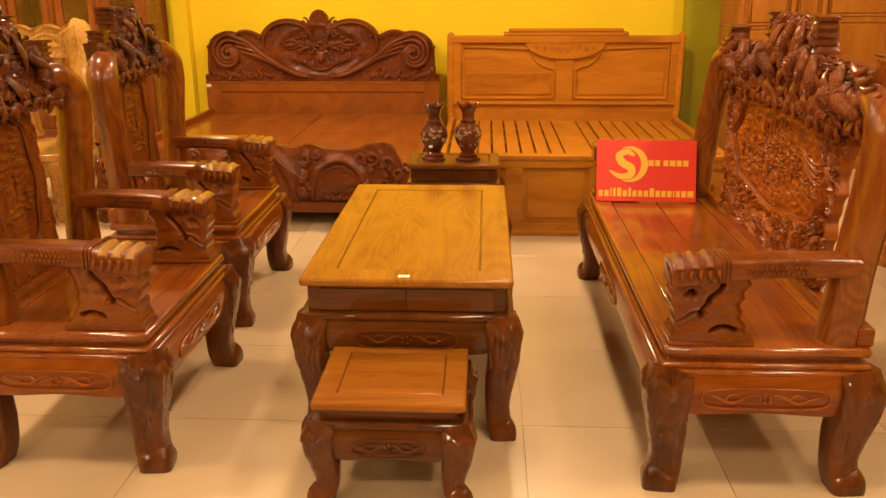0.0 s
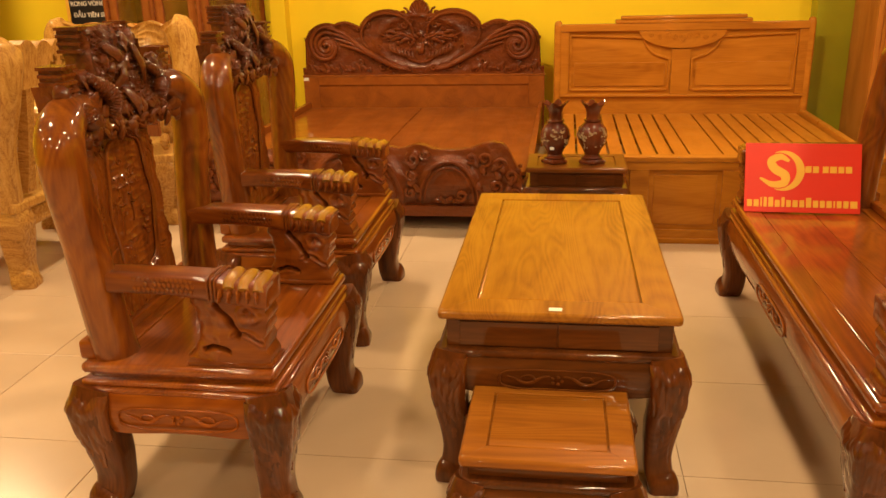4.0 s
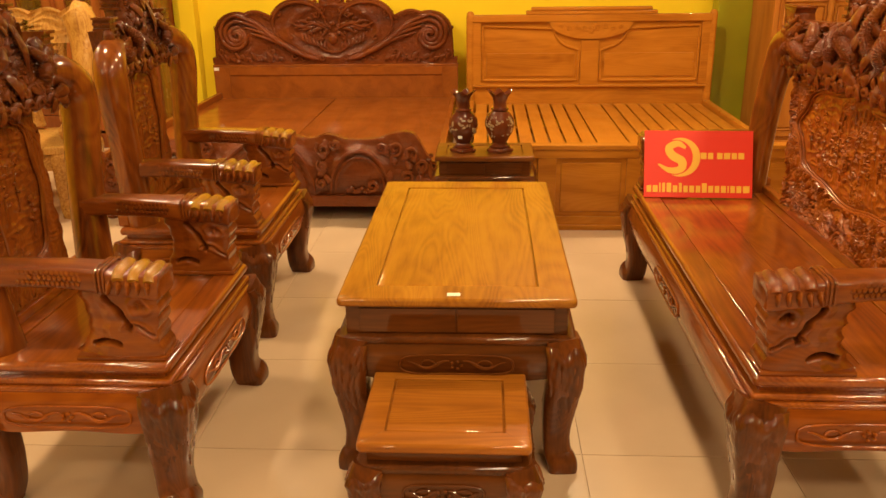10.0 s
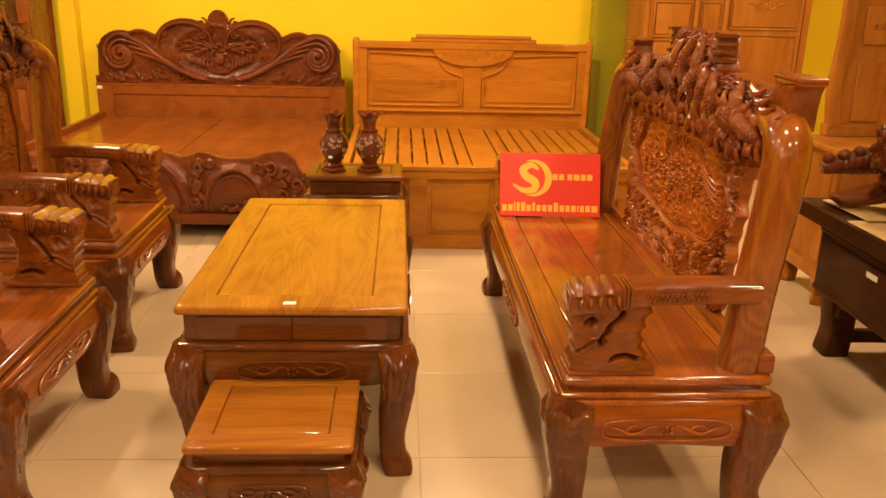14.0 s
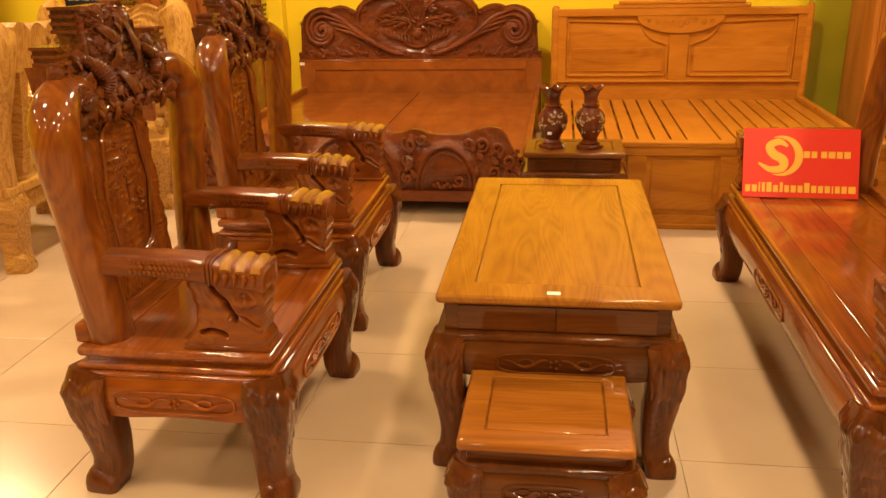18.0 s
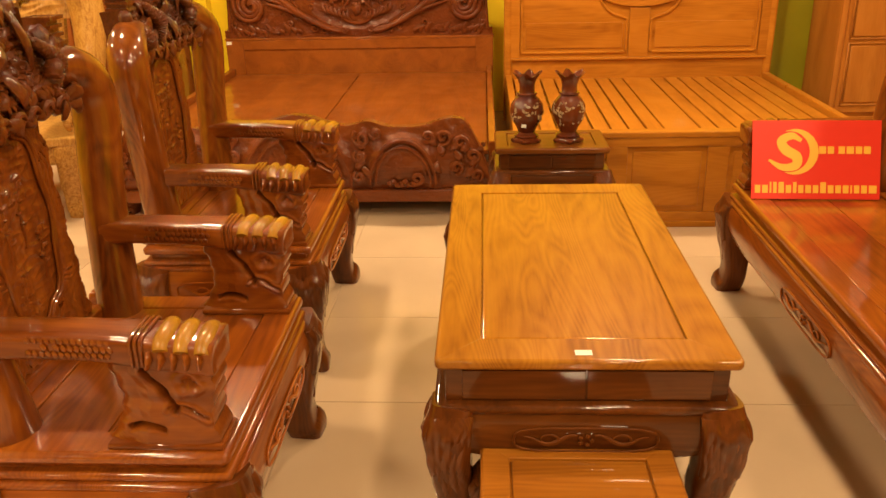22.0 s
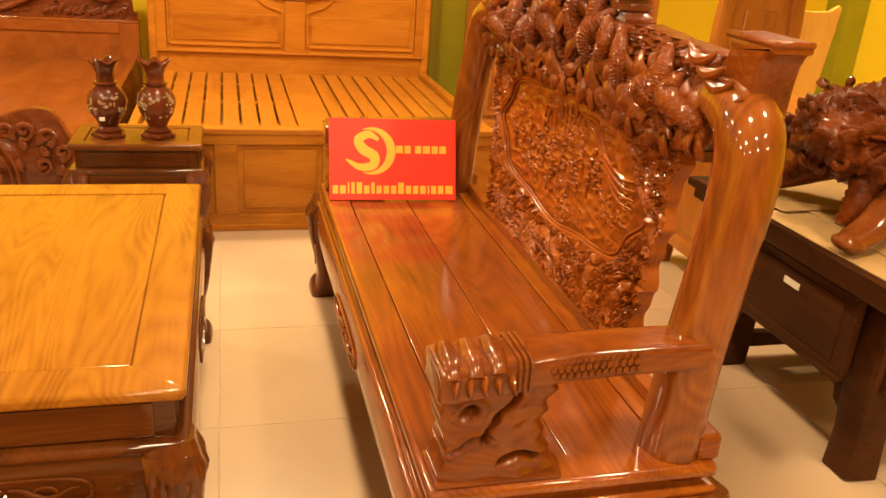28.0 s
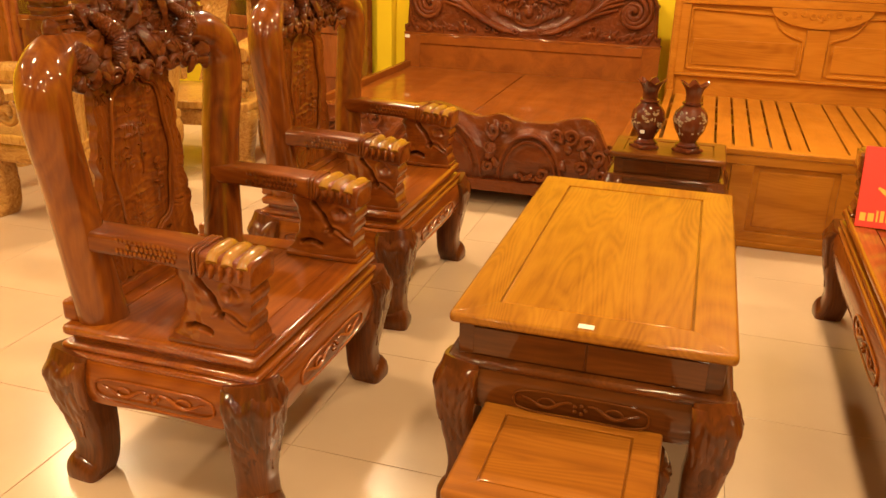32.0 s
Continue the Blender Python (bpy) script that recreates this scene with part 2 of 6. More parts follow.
M_BACK = plain("fill_cut_ochre", (0.28, 0.17, 0.04), rough=0.85, var=0.1, scale=1.5, bump=0.12)
M_GREEN = plain("olive_green", (0.30, 0.29, 0.012), rough=0.32, var=0.25, scale=1.2, bump=0.1)
M_CEIL = plain("fill_cut_ceiling", (0.26, 0.22, 0.16), rough=0.8, var=0.03)
M_TILE = plain("beige_porcelain", (0.56, 0.405, 0.262), rough=0.22, var=0.06, scale=2.2, rand=0.12)
M_GROUT = plain("tile_grout", (0.52, 0.385, 0.25), rough=0.8, var=0.2, scale=20)
M_RED = plain("red_card", (0.80, 0.035, 0.012), rough=0.45, var=0.02)
M_GOLD = plain("yellow_card_print", (0.90, 0.50, 0.05), rough=0.5, var=0.02)
M_WHITE = plain("white_paper_label", (0.8, 0.76, 0.66), rough=0.6, var=0.03)
M_BLACK = plain("black_board", (0.012, 0.011, 0.011), rough=0.4, var=0.2)
M_BRASS = plain("aged_brass", (0.45, 0.27, 0.08), rough=0.35, metal=1.0)
M_CARD = plain("brown_cardboard", (0.50, 0.32, 0.13), rough=0.85, var=0.12, scale=9, bump=0.2)
M_VASE = wood("vase_lacquered_wood", (0.05, 0.010, 0.004), (0.12, 0.027, 0.008), (0.19, 0.05, 0.014), "z", rough=0.15, coat=1.0)
M_PEARL = plain("mother_of_pearl", (0.37, 0.26, 0.14), rough=0.25, var=0.45, scale=60)
M_VOID = plain("under_bed_dark", (0.015, 0.012, 0.01), rough=0.9, var=0.3)


def clear_glass():
    m, nt, nd, ln, p = nodes_of("cabinet_glass")
    p.inputs["Base Color"].default_value = (0.9, 0.95, 0.9, 1)
    p.inputs["Roughness"].default_value, p.inputs["IOR"].default_value = 0.02, 1.45
    p.inputs["Transmission Weight"].default_value = 1.0
    return m


def lamp_glow():
    m, nt, nd, ln, p = nodes_of("downlight_lens")
    p.inputs["Emission Color"].default_value = (1.0, 0.75, 0.45, 1)
    p.inputs["Emission Strength"].default_value = 6.0
    return m


M_GLASS, M_LENS = clear_glass(), lamp_glow()


# ---------------------------------------------------------------- mesh helpers
def part(name, bm, material, parent=None, label="", smooth=True):
    """Link a bmesh as one mesh object, under a thing or a part when a parent is given."""
    me = bpy.data.meshes.new(name)
    bmesh.ops.recalc_face_normals(bm, faces=bm.faces)
    bm.to_mesh(me)
    bm.free()
    me.materials.append(material)
    if smooth:
        flat = [pl.area > 3e-4 and max(abs(c) for c in pl.normal) > 0.9999 for pl in me.polygons]
        me.set_sharp_from_angle(angle=radians(40))
        me.polygons.foreach_set("use_smooth", [not f for f in flat])
    ob = new(name, me)
    if parent is not None:
        ob.parent = parent
    if label:
        tagged(ob, label)
    return ob


def thing(name, m, label, category, group="", kind=""):
    ob = new(name)
    ob.empty_display_size = 0.1
    ob.matrix_world = m
    return tagged(ob, label, category, group, kind)


def box(x0, x1, y0, y1, z0, z1, bevel=0.004, bm=None, seg=2):
    own = bmesh.new()
    bmesh.ops.create_cube(own, size=1)
    bmesh.ops.transform(own, matrix=Matrix.Translation(((x0 + x1) / 2, (y0 + y1) / 2, (z0 + z1) / 2)) @ Matrix.Diagonal((abs(x1 - x0), abs(y1 - y0), abs(z1 - z0), 1)), verts=own.verts)
    if bevel:
        bmesh.ops.bevel(own, geom=own.edges[:], offset=min(bevel, 0.45 * min(abs(x1 - x0), abs(y1 - y0), abs(z1 - z0))), segments=seg, affect="EDGES", profile=0.5)
    return merge(bm, own)


def merge(bm, own):
    if bm is None:
        return own
    me = bpy.data.meshes.new("tmp")
    own.to_mesh(me)
    own.free()
    bm.from_mesh(me)
    bpy.data.meshes.remove(me)
    return bm


def smooth_path(pts, n=8):
    """Catmull-Rom through control points."""
    p = [Vector(a) for a in pts]
    p = [2 * p[0] - p[1]] + p + [2 * p[-1] - p[-2]]
    out = []
    for i in range(1, len(p) - 2):
        for k in range(n):
            t = k / n
            a, b, c, d = p[i - 1], p[i], p[i + 1], p[i + 2]
            out.append(0.5 * ((2 * b) + (c - a) * t + (2 * a - 5 * b + 4 * c - d) * t * t + (3 * b - a - 3 * c + d) * t ** 3))
    out.append(p[-2])
    return out


def rect_rings(x0, x1, y0, y1, prof, mids=1, bm=None):
    """A rectangular ring or slab whose moulded section is given as (inset, height) pairs; corners are softly rounded."""
    own = bm or bmesh.new()
    rings = []
    for ins, z in prof:
        a, b, c, d = x0 + ins, x1 - ins, y0 + ins, y1 - ins
        r = max(0.002, 0.014 - ins)
        pts = []
        for cx, cy, t0 in ((b - r, d - r, 0), (a + r, d - r, 90), (a + r, c + r, 180), (b - r, c + r, 270)):
            for k in range(4):
                t = radians(t0 + 30 * k)
                pts.append(own.verts.new((cx + r * math.cos(t), cy + r * math.sin(t), z)))
        rings.append(pts)
    for p, q in zip(rings, rings[1:]):
        for k in range(len(p)):
            own.faces.new((p[k], p[(k + 1) % len(p)], q[(k + 1) % len(p)], q[k]))
    return own, rings


def ring_frame(x0, x1, y0, y1, e, z0, z1, r=0.009):
    """Framed top: rounded outer edge, flat face, square inner edge."""
    own, rings = rect_rings(x0, x1, y0, y1, [(e, z0), (0.004, z0), (0.0, z0 + 0.006), (0.0, z1 - r), (r * 0.3, z1 - r * 0.35), (r, z1), (e - 0.002, z1), (e, z1 - 0.002), (e, z0)])
    return own


def lerp_list(vals, n):
    """Resample a short list of numbers to n values."""
    return [float(v) for v in np.interp(np.linspace(0, len(vals) - 1, n), range(len(vals)), vals)]


def sweep(path, radii, seg=12, ratio=1.0, square=2.0, up=(0, 0, 1), bm=None, ribs=None, scales=None):
    """A capped tube along a path; radii and ratio vary, square > 2 makes a boxy section, ribs (count, depth) rings it, scales (rows, round, depth) shingles it."""
    n = len(path)
    rad = lerp_list(radii, n)
    rat = lerp_list(ratio, n) if isinstance(ratio, (list, tuple)) else [ratio] * n
    own = bm or bmesh.new()
    rings = []
    ref = Vector(up)
    for i, q in enumerate(path):
        d = (path[min(i + 1, n - 1)] - path[max(i - 1, 0)]).normalized()
        side = d.cross(ref)
        if side.length < 1e-4:
            side = d.cross(Vector((0.3, 1, 0.2)))
        side.normalize()
        nrm = side.cross(d).normalized()
        ref = nrm
        r = rad[i]
        if ribs:
            r *= 1 + ribs[1] * math.sin(ribs[0] * 2 * math.pi * i / n)
        ring = []
        for k in range(seg):
            a = 2 * math.pi * (k + 0.5) / seg
            c, s = math.cos(a), math.sin(a)
            c = math.copysign(abs(c) ** (2 / square), c)
            s = math.copysign(abs(s) ** (2 / square), s)
            f = 1.0
            if scales:
                f += scales[2] * ((scales[0] * i / n + 0.5 * ((k * scales[1] // seg) % 2)) % 1.0 - 0.5)
            ring.append(own.verts.new(q + side * (r * f * rat[i] * c) + nrm * (r * f * s)))
        rings.append(ring)
    for a, b in zip(rings, rings[1:]):
        for k in range(seg):
            own.faces.new((a[k], a[(k + 1) % seg], b[(k + 1) % seg], b[k]))
    own.faces.new(rings[0][::-1])
    own.faces.new(rings[-1])
    return own


def lathe(profile, seg=24, wobble=None, bm=None, centre=(0, 0, 0)):
    """Turned solid from (radius, height) pairs; wobble(angle, i) scales the radius."""
    own = bm or bmesh.new()
    rings = []
    for i, (r, z) in enumerate(profile):
        ring = []
        for k in range(seg):
            a = 2 * math.pi * k / seg
            f = wobble(a, i) if wobble else 1
            ring.append(own.verts.new((centre[0] + r * f * math.cos(a), centre[1] + r * f * math.sin(a), centre[2] + z)))
        rings.append(ring)
    for a, b in zip(rings, rings[1:]):
        for k in range(seg):
            own.faces.new((a[k], a[(k + 1) % seg], b[(k + 1) % seg], b[k]))
    own.faces.new(rings[0][::-1])
    own.faces.new(rings[-1])
    return own


def blob(c, r, turn=(0, 0, 0), rough=0.0, bm=None, sub=2, freq=8):
    own = bmesh.new()
    bmesh.ops.create_icosphere(own, subdivisions=sub, radius=1)
    if rough:
        for v in own.verts:
            q = v.co * 1.5 + Vector(c) * freq
            v.co *= 1 + rough * (noise.noise(q) + 0.45 * (1 - 2 * abs(noise.noise(q * 2.6))))
    bmesh.ops.transform(own, matrix=pose(*c, *turn) @ Matrix.Diagonal((*r, 1)), verts=own.verts)
    return merge(bm, own)


def outline(points, depth, bevel=0.006, axis="y", bm=None):
    """Extrude a closed 2-D outline (u, z) to a board of that depth; axis y: u is x, axis x: u is y."""
    own = bmesh.new()
    vs = [own.verts.new((u, 0, z) if axis == "y" else (0, u, z)) for u, z in points]
    f = own.faces.new(vs)
    ext = bmesh.ops.extrude_face_region(own, geom=[f])
    d = Vector((0, depth, 0)) if axis == "y" else Vector((depth, 0, 0))
    bmesh.ops.translate(own, vec=d, verts=[g for g in ext["geom"] if isinstance(g, bmesh.types.BMVert)])
    if bevel:
        rim = [e for e in own.edges if abs((e.verts[0].co - e.verts[1].co).dot(d)) < 1e-9 and len(e.link_faces) == 2]
        bmesh.ops.bevel(own, geom=rim, offset=bevel, segments=2, affect="EDGES", profile=0.5)
    return merge(bm, own)


def sheet(nu, nv, front, back, keep=None, bm=None):
    """Closed relief: front(u, v) and back(u, v) give places for u, v in 0..1; keep(u, v) cuts holes."""
    own = bm or bmesh.new()
    fr = [[own.verts.new(front(i / nu, j / nv)) for j in range(nv + 1)] for i in range(nu + 1)]
    bk = [[own.verts.new(back(i / nu, j / nv)) for j in range(nv + 1)] for i in range(nu + 1)]
    on = [[keep is None or keep((i + 0.5) / nu, (j + 0.5) / nv) for j in range(nv)] for i in range(nu)]

    def live(i, j):
        return 0 <= i < nu and 0 <= j < nv and on[i][j]

    for i in range(nu):
        for j in range(nv):
            if not on[i][j]:
                continue
            own.faces.new((fr[i][j], fr[i + 1][j], fr[i + 1][j + 1], fr[i][j + 1]))
            own.faces.new((bk[i][j], bk[i][j + 1], bk[i + 1][j + 1], bk[i + 1][j]))
            for di, dj, (a, b) in ((-1, 0, ((i, j), (i, j + 1))), (1, 0, ((i + 1, j + 1), (i + 1, j))), (0, -1, ((i + 1, j), (i, j))), (0, 1, ((i, j + 1), (i + 1, j + 1)))):
                if not live(i + di, j + dj):
                    own.faces.new((fr[a[0]][a[1]], fr[b[0]][b[1]], bk[b[0]][b[1]], bk[a[0]][a[1]]))
    loose = [v for v in own.verts if not v.link_faces]
    bmesh.ops.delete(own, geom=loose, context="VERTS")
    return own


def nz(x, y, z=0.0, s=1.0):
    return noise.noise(Vector((x * s, y * s, z)))


def ridge(x, y, z=0.0, s=1.0):
    return 1 - 2 * abs(noise.noise(Vector((x * s, y * s, z))))


def spiral(c, r, turns, start, hand=1, n=28, shrink=0.12):
    """Points (u, z) of a volute that winds in to its centre."""
    out = []
    for k in range(n):
        t = k / (n - 1)
        a = start + hand * turns * 2 * math.pi * t
        q = r * ((1 - t) + shrink * t)
        out.append((c[0] + q * math.cos(a), c[1] + q * math.sin(a)))
    return out


# ---------------------------------------------------------------- room shell
X0, X1, Y0, Y1 = -5.4, 5.4, -3.0, 7.62
tagged(part("floor", box(X0, X1, Y0, Y1, -0.12, -0.004, 0), M_GROUT), "grout bed under beige polished floor tiles", "floor", kind="structure")
tagged(part("wall_north", box(X0, X1, Y1, Y1 + 0.15, -0.12, CEIL, 0), M_WALL), "bright yellow painted plaster wall", "wall", kind="structure")
# Unseen wall that closes the room; its dim tone lowers the fill light.
tagged(part("wall_south", box(X0, X1, Y0 - 0.15, Y0, -0.12, CEIL, 0), M_BACK), "unseen closing wall, toned dim to cut bounced light", "wall", kind="structure")
tagged(part("wall_west", box(X0 - 0.15, X0, Y0 - 0.15, Y1 + 0.15, -0.12, CEIL, 0), M_WALL), "yellow painted plaster wall", "wall", kind="structure")
tagged(part("wall_east", box(X1, X1 + 0.15, Y0 - 0.15, Y1 + 0.15, -0.12, CEIL, 0), M_WALL), "yellow painted plaster wall", "wall", kind="structure")
# Unseen ceiling, kept dark so that less light bounces back.
tagged(part("ceiling", box(X0 - 0.15, X1 + 0.15, Y0 - 0.15, Y1 + 0.15, CEIL, CEIL + 0.1, 0), M_CEIL), "plain unseen ceiling, toned dim to cut bounced light", "ceiling", kind="structure")
tagged(part("column_west", box(-1.99, -1.86, 7.50, 7.615, 0, CEIL - 0.004, 0.006), M_WALL), "narrow yellow painted pilaster", "pilaster", kind="structure")
tagged(part("column_east", box(2.30, 2.74, 7.44, 7.615, 0, CEIL - 0.004, 0.006), M_GREEN), "olive green upright strip with a soft sheen", "pilaster", kind="structure")
# Added strip: the pale board's soft shadow on the yellow wall, built as a box.
tagged(part("column_corner", box(5.22, 5.395, 6.70, 6.94, 0, CEIL - 0.004, 0.006), M_GREEN), "olive green strip standing for a soft shadow on the side wall", "pilaster", kind="structure")

# downlights over the whole showroom
def downlight():
    ob = thing("downlight", pose(0, 0, 0), "round recessed ceiling downlight with warm lens", "lamp", "ceiling downlights")
    part("rim", lathe([(0.1, 0.0), (0.118, 0.0), (0.12, -0.008), (0.114, -0.014), (0.1, -0.014)], 24), M_CEIL, ob, "white ring")
    part("lens", lathe([(0.099, -0.003), (0.099, -0.008)], 24), M_LENS, ob, "glowing warm lens")
    return ob


first = downlight()
for lx, ly in LAMPS:
    copy_thing(first, pose(lx, ly, CEIL))
for o in (*first.children_recursive, first):
    bpy.data.objects.remove(o)


# ---------------------------------------------------------------- carved seats and tables
def leg(x, y, sx, sy, top, r=0.05, kick=0.026):
    """Cabriole leg with a swelling carved knee and a scrolled foot that turns out."""
    pts = [(x - sx * 0.004, y - sy * 0.004, top), (x + sx * 0.006, y + sy * 0.006, top * 0.86), (x + sx * 0.005, y + sy * 0.005, top * 0.68), (x - sx * 0.006, y - sy * 0.006, top * 0.45),
           (x - sx * 0.010, y - sy * 0.010, top * 0.26), (x - sx * 0.004, y - sy * 0.004, top * 0.12), (x + sx * kick * 0.3, y + sy * kick * 0.3, 0.022), (x + sx * kick * 0.32, y + sy * kick * 0.32, 0.0)]
    bm = sweep(smooth_path(pts, 5), [r * 1.04, r * 1.14, r * 1.03, r * 0.93, r * 0.84, r * 0.86, r * 0.95, r * 0.92], 24, square=5.0, up=(1, 0, 0))
    for v in bm.verts:
        z = v.co.z / top
        if 0.3 < z < 0.96:
            out = Vector((v.co.x - x, v.co.y - y, 0))
            k = 0.004 * min(1, (z - 0.3) * 5) * min(1, (0.96 - z) * 12)
            v.co += out.normalized() * k * (ridge(out.x * 1.5 + out.y * 1.5, v.co.z * 0.9, x * 7 + y, 26))
    return bm


def knee_leaves(x, y, sx, sy, top, r):
    """Shallow packed leaves under a swelling brow, over the two outer faces of the knee."""
    bm = bmesh.new()
    for nx, ny in ((sx, 0), (0, sy)):
        def at(u, v, d):
            z = top * (0.975 - 0.66 * v)
            cx = float(np.interp(z / top, [0.26, 0.45, 0.68, 0.86, 1.0], [-0.010, -0.006, 0.005, 0.006, -0.004]))
            rr = r * float(np.interp(z / top, [0.26, 0.45, 0.68, 0.86, 1.0], [0.84, 0.93, 1.04, 1.15, 1.04]))
            side = rr * 0.97 * (2 * u - 1)
            o = rr + d - 0.10 * r * abs(2 * u - 1) ** 6
            return (x + sx * cx + nx * o + (1 - abs(nx)) * side, y + sy * cx + ny * o + (1 - abs(ny)) * side, z)

        def height(u, v):
            w, q = 2 * u - 1, 0.12 * v
            brow = math.exp(-((v - 0.13 - 0.05 * math.cos(5 * w)) / 0.07) ** 2)
            vein = 0.5 + 0.5 * math.cos(19 * w * (1 + 0.8 * v) + 5 * math.sin(5 * v))
            lf = leaf_cells(w * 0.035, q * 0.8, x * 3 + y * 2, 46)[0]
            return 0.0005 + r / 0.05 * (0.0058 * brow + 0.0050 * lf * min(1, 5 * v) * (1 - 0.5 * v) + 0.0016 * vein * (1 - v)) * min(1, 8 * (1 - abs(w)) + 0.25)

        def keep(u, v):
            w = abs(2 * u - 1)
            return v < 0.42 + 0.5 * (1 - w) ** 0.7 + 0.07 * math.sin(15 * w)

        sheet(26, 40, lambda u, v: at(u, v, height(u, v)), lambda u, v: at(u, v, -0.006), keep, bm)
    return bm


def base_frame(ob, x0, x1, y0, y1, z0, z1, legr, mat_x, mat_y, carved, cart=0.16, foot_top=None):
    """Bulging apron on four cabriole legs, with carved cartouches and knees."""
    ft = foot_top or z1
    for sx, x in ((-1, x0), (1, x1)):
        for sy, y in ((-1, y0), (1, y1)):
            wood_of = M_LEG_SHADED
            lg = part("leg", leg(x - sx * legr * 0.95, y - sy * legr * 0.95, sx, sy, ft, legr), wood_of, ob)
            tagged(part("knee_carving", knee_leaves(x - sx * legr * 0.95, y - sy * legr * 0.95, sx, sy, ft, legr), wood_of, lg), kind="stuff")
    for ax, sgn, pos, a, b in (("x", 1, x1, y0, y1), ("x", -1, x0, y0, y1), ("y", 1, y1, x0, x1), ("y", -1, y0, x0, x1)):
        n = max(6, int((b - a) / 0.03))
        in0, in1 = a + legr * 1.2, b - legr * 1.2

        def face(u, v, d=0.0):
            s = in0 + (in1 - in0) * u
            drop = 0.022 * (abs(2 * u - 1) ** 6) - 0.006 * math.cos(2 * math.pi * u)
            z = z1 - v * (z1 - z0 - drop)
            off = pos - sgn * (0.022 - 0.02 * math.sin(math.pi * (0.15 + 0.75 * v)) + d)
            return (off, s, z) if ax == "x" else (s, off, z)

        bm = sheet(n, 6, lambda u, v: face(u, v), lambda u, v: face(u, v, 0.025))
        ap = part("apron", bm, mat_y if ax == "x" else mat_x, ob)
        c, zc = (a + b) / 2, (z0 + z1) / 2 - 0.004
        cw = min(cart, (in1 - in0) * 0.36)
        ch = (z1 - z0) * 0.26
        bm = bmesh.new()

        def place(u, z, lift=0.0005):
            o = pos + sgn * lift
            return Vector((o, c + u, zc + z)) if ax == "x" else Vector((c + u, o, zc + z))

        loop = [place(cw * math.copysign(abs(math.cos(t)) ** 0.5, math.cos(t)), ch * math.copysign(abs(math.sin(t)) ** 0.6, math.sin(t)), 0.0) for t in np.linspace(0, 2 * math.pi, 29)]
        sweep(loop, [0.0035], 6, bm=bm)
        for side in (-1, 1):
            pts = [place(side * cw * t, ch * 0.45 * math.sin(9 * t) * (1 - 0.4 * t)) for t in np.linspace(0.12, 0.86, 14)]
            sweep(pts, [0.003, 0.006, 0.005, 0.002], 6, bm=bm)
            sweep([place(side * cw * 0.5 + 0.02 * math.cos(t), 0.014 * math.sin(t)) for t in np.linspace(0, 5, 12)], [0.004, 0.002], 6, bm=bm)
        for t in range(5):
            q = place(0.014 * math.cos(t * 1.257), 0.011 * math.sin(t * 1.257), 0.002)
            blob(q, (0.006, 0.006, 0.006), bm=bm, sub=1)
        part("cartouche", bm, carved, ap)


def planks(ob, name, x0, x1, y0, y1, z0, z1, n, along, mat, gap=0.002):
    """Boards side by side, each a part."""
    a, b = (y0, y1) if along == "x" else (x0, x1)
    w = (b - a) / n
    for i in range(n):
        lo, hi = a + i * w + gap / 2, a + (i + 1) * w - gap / 2
        part(name, box(x0, x1, lo, hi, z0, z1, 0.002) if along == "x" else box(lo, hi, y0, y1, z0, z1, 0.002), mat, ob)


def leaf_blade(base, tip, bend, w, bm, curl=0.0, up=(1, 0, 0)):
    """A broad carved leaf: a flattened tapered body, bowed by bend and curled at its end."""
    base, tip, bend = Vector(base), Vector(tip), Vector(bend)
    mid = (base + tip) / 2 + bend
    end = tip - bend * curl
    sweep(smooth_path([base, base * 0.55 + mid * 0.45 + bend * 0.15, mid, tip, end], 5), [w * 0.40, w * 0.55, w * 0.60, w * 0.5, w * 0.3], 14, ratio=[1.0, 2.0, 2.5, 2.0, 1.0], up=up, bm=bm)


def carp(pts, r, bm, rows):
    """A plump scaled body that tapers to a tail, with a back fin, gill ridge and blunt head."""
    path = smooth_path(pts, 34)
    n = len(path)
    sweep(path, [r * 0.35, r * 0.7, r * 1.0, r * 1.12, r * 0.98, r * 0.62], 26, bm=bm, scales=(rows, 13, 0.20))
    sweep([q + Vector((0.55 * r, 0.72 * r, 0.003 * math.sin(i * 1.1))) for i, q in enumerate(path[n // 4:4 * n // 5])], [0.003, 0.009, 0.010, 0.003], 7, bm=bm, ratio=0.5)
    head = path[-1]
    d = (path[-1] - path[-8]).normalized()
    blob(head, (r * 0.66, r * 0.66, r * 0.66), (0, 0, 0), 0.10, bm, 3, 20)
    blob(head + d * r * 0.6, (r * 0.42, r * 0.48, r * 0.40), (0, 0, 0), 0.12, bm, 2, 20)
    for side in (-1, 1):
        blob(head + Vector((r * 0.45, side * r * 0.42, r * 0.2)), (r * 0.16, r * 0.16, r * 0.16), bm=bm, sub=2)
    tail = path[0]
    for side in (-1, 1):
        leaf_blade(tail, tail + Vector((0.012, side * 0.040, -0.030)), (0.010, side * 0.010, 0.004), 0.013, bm, 0.5)


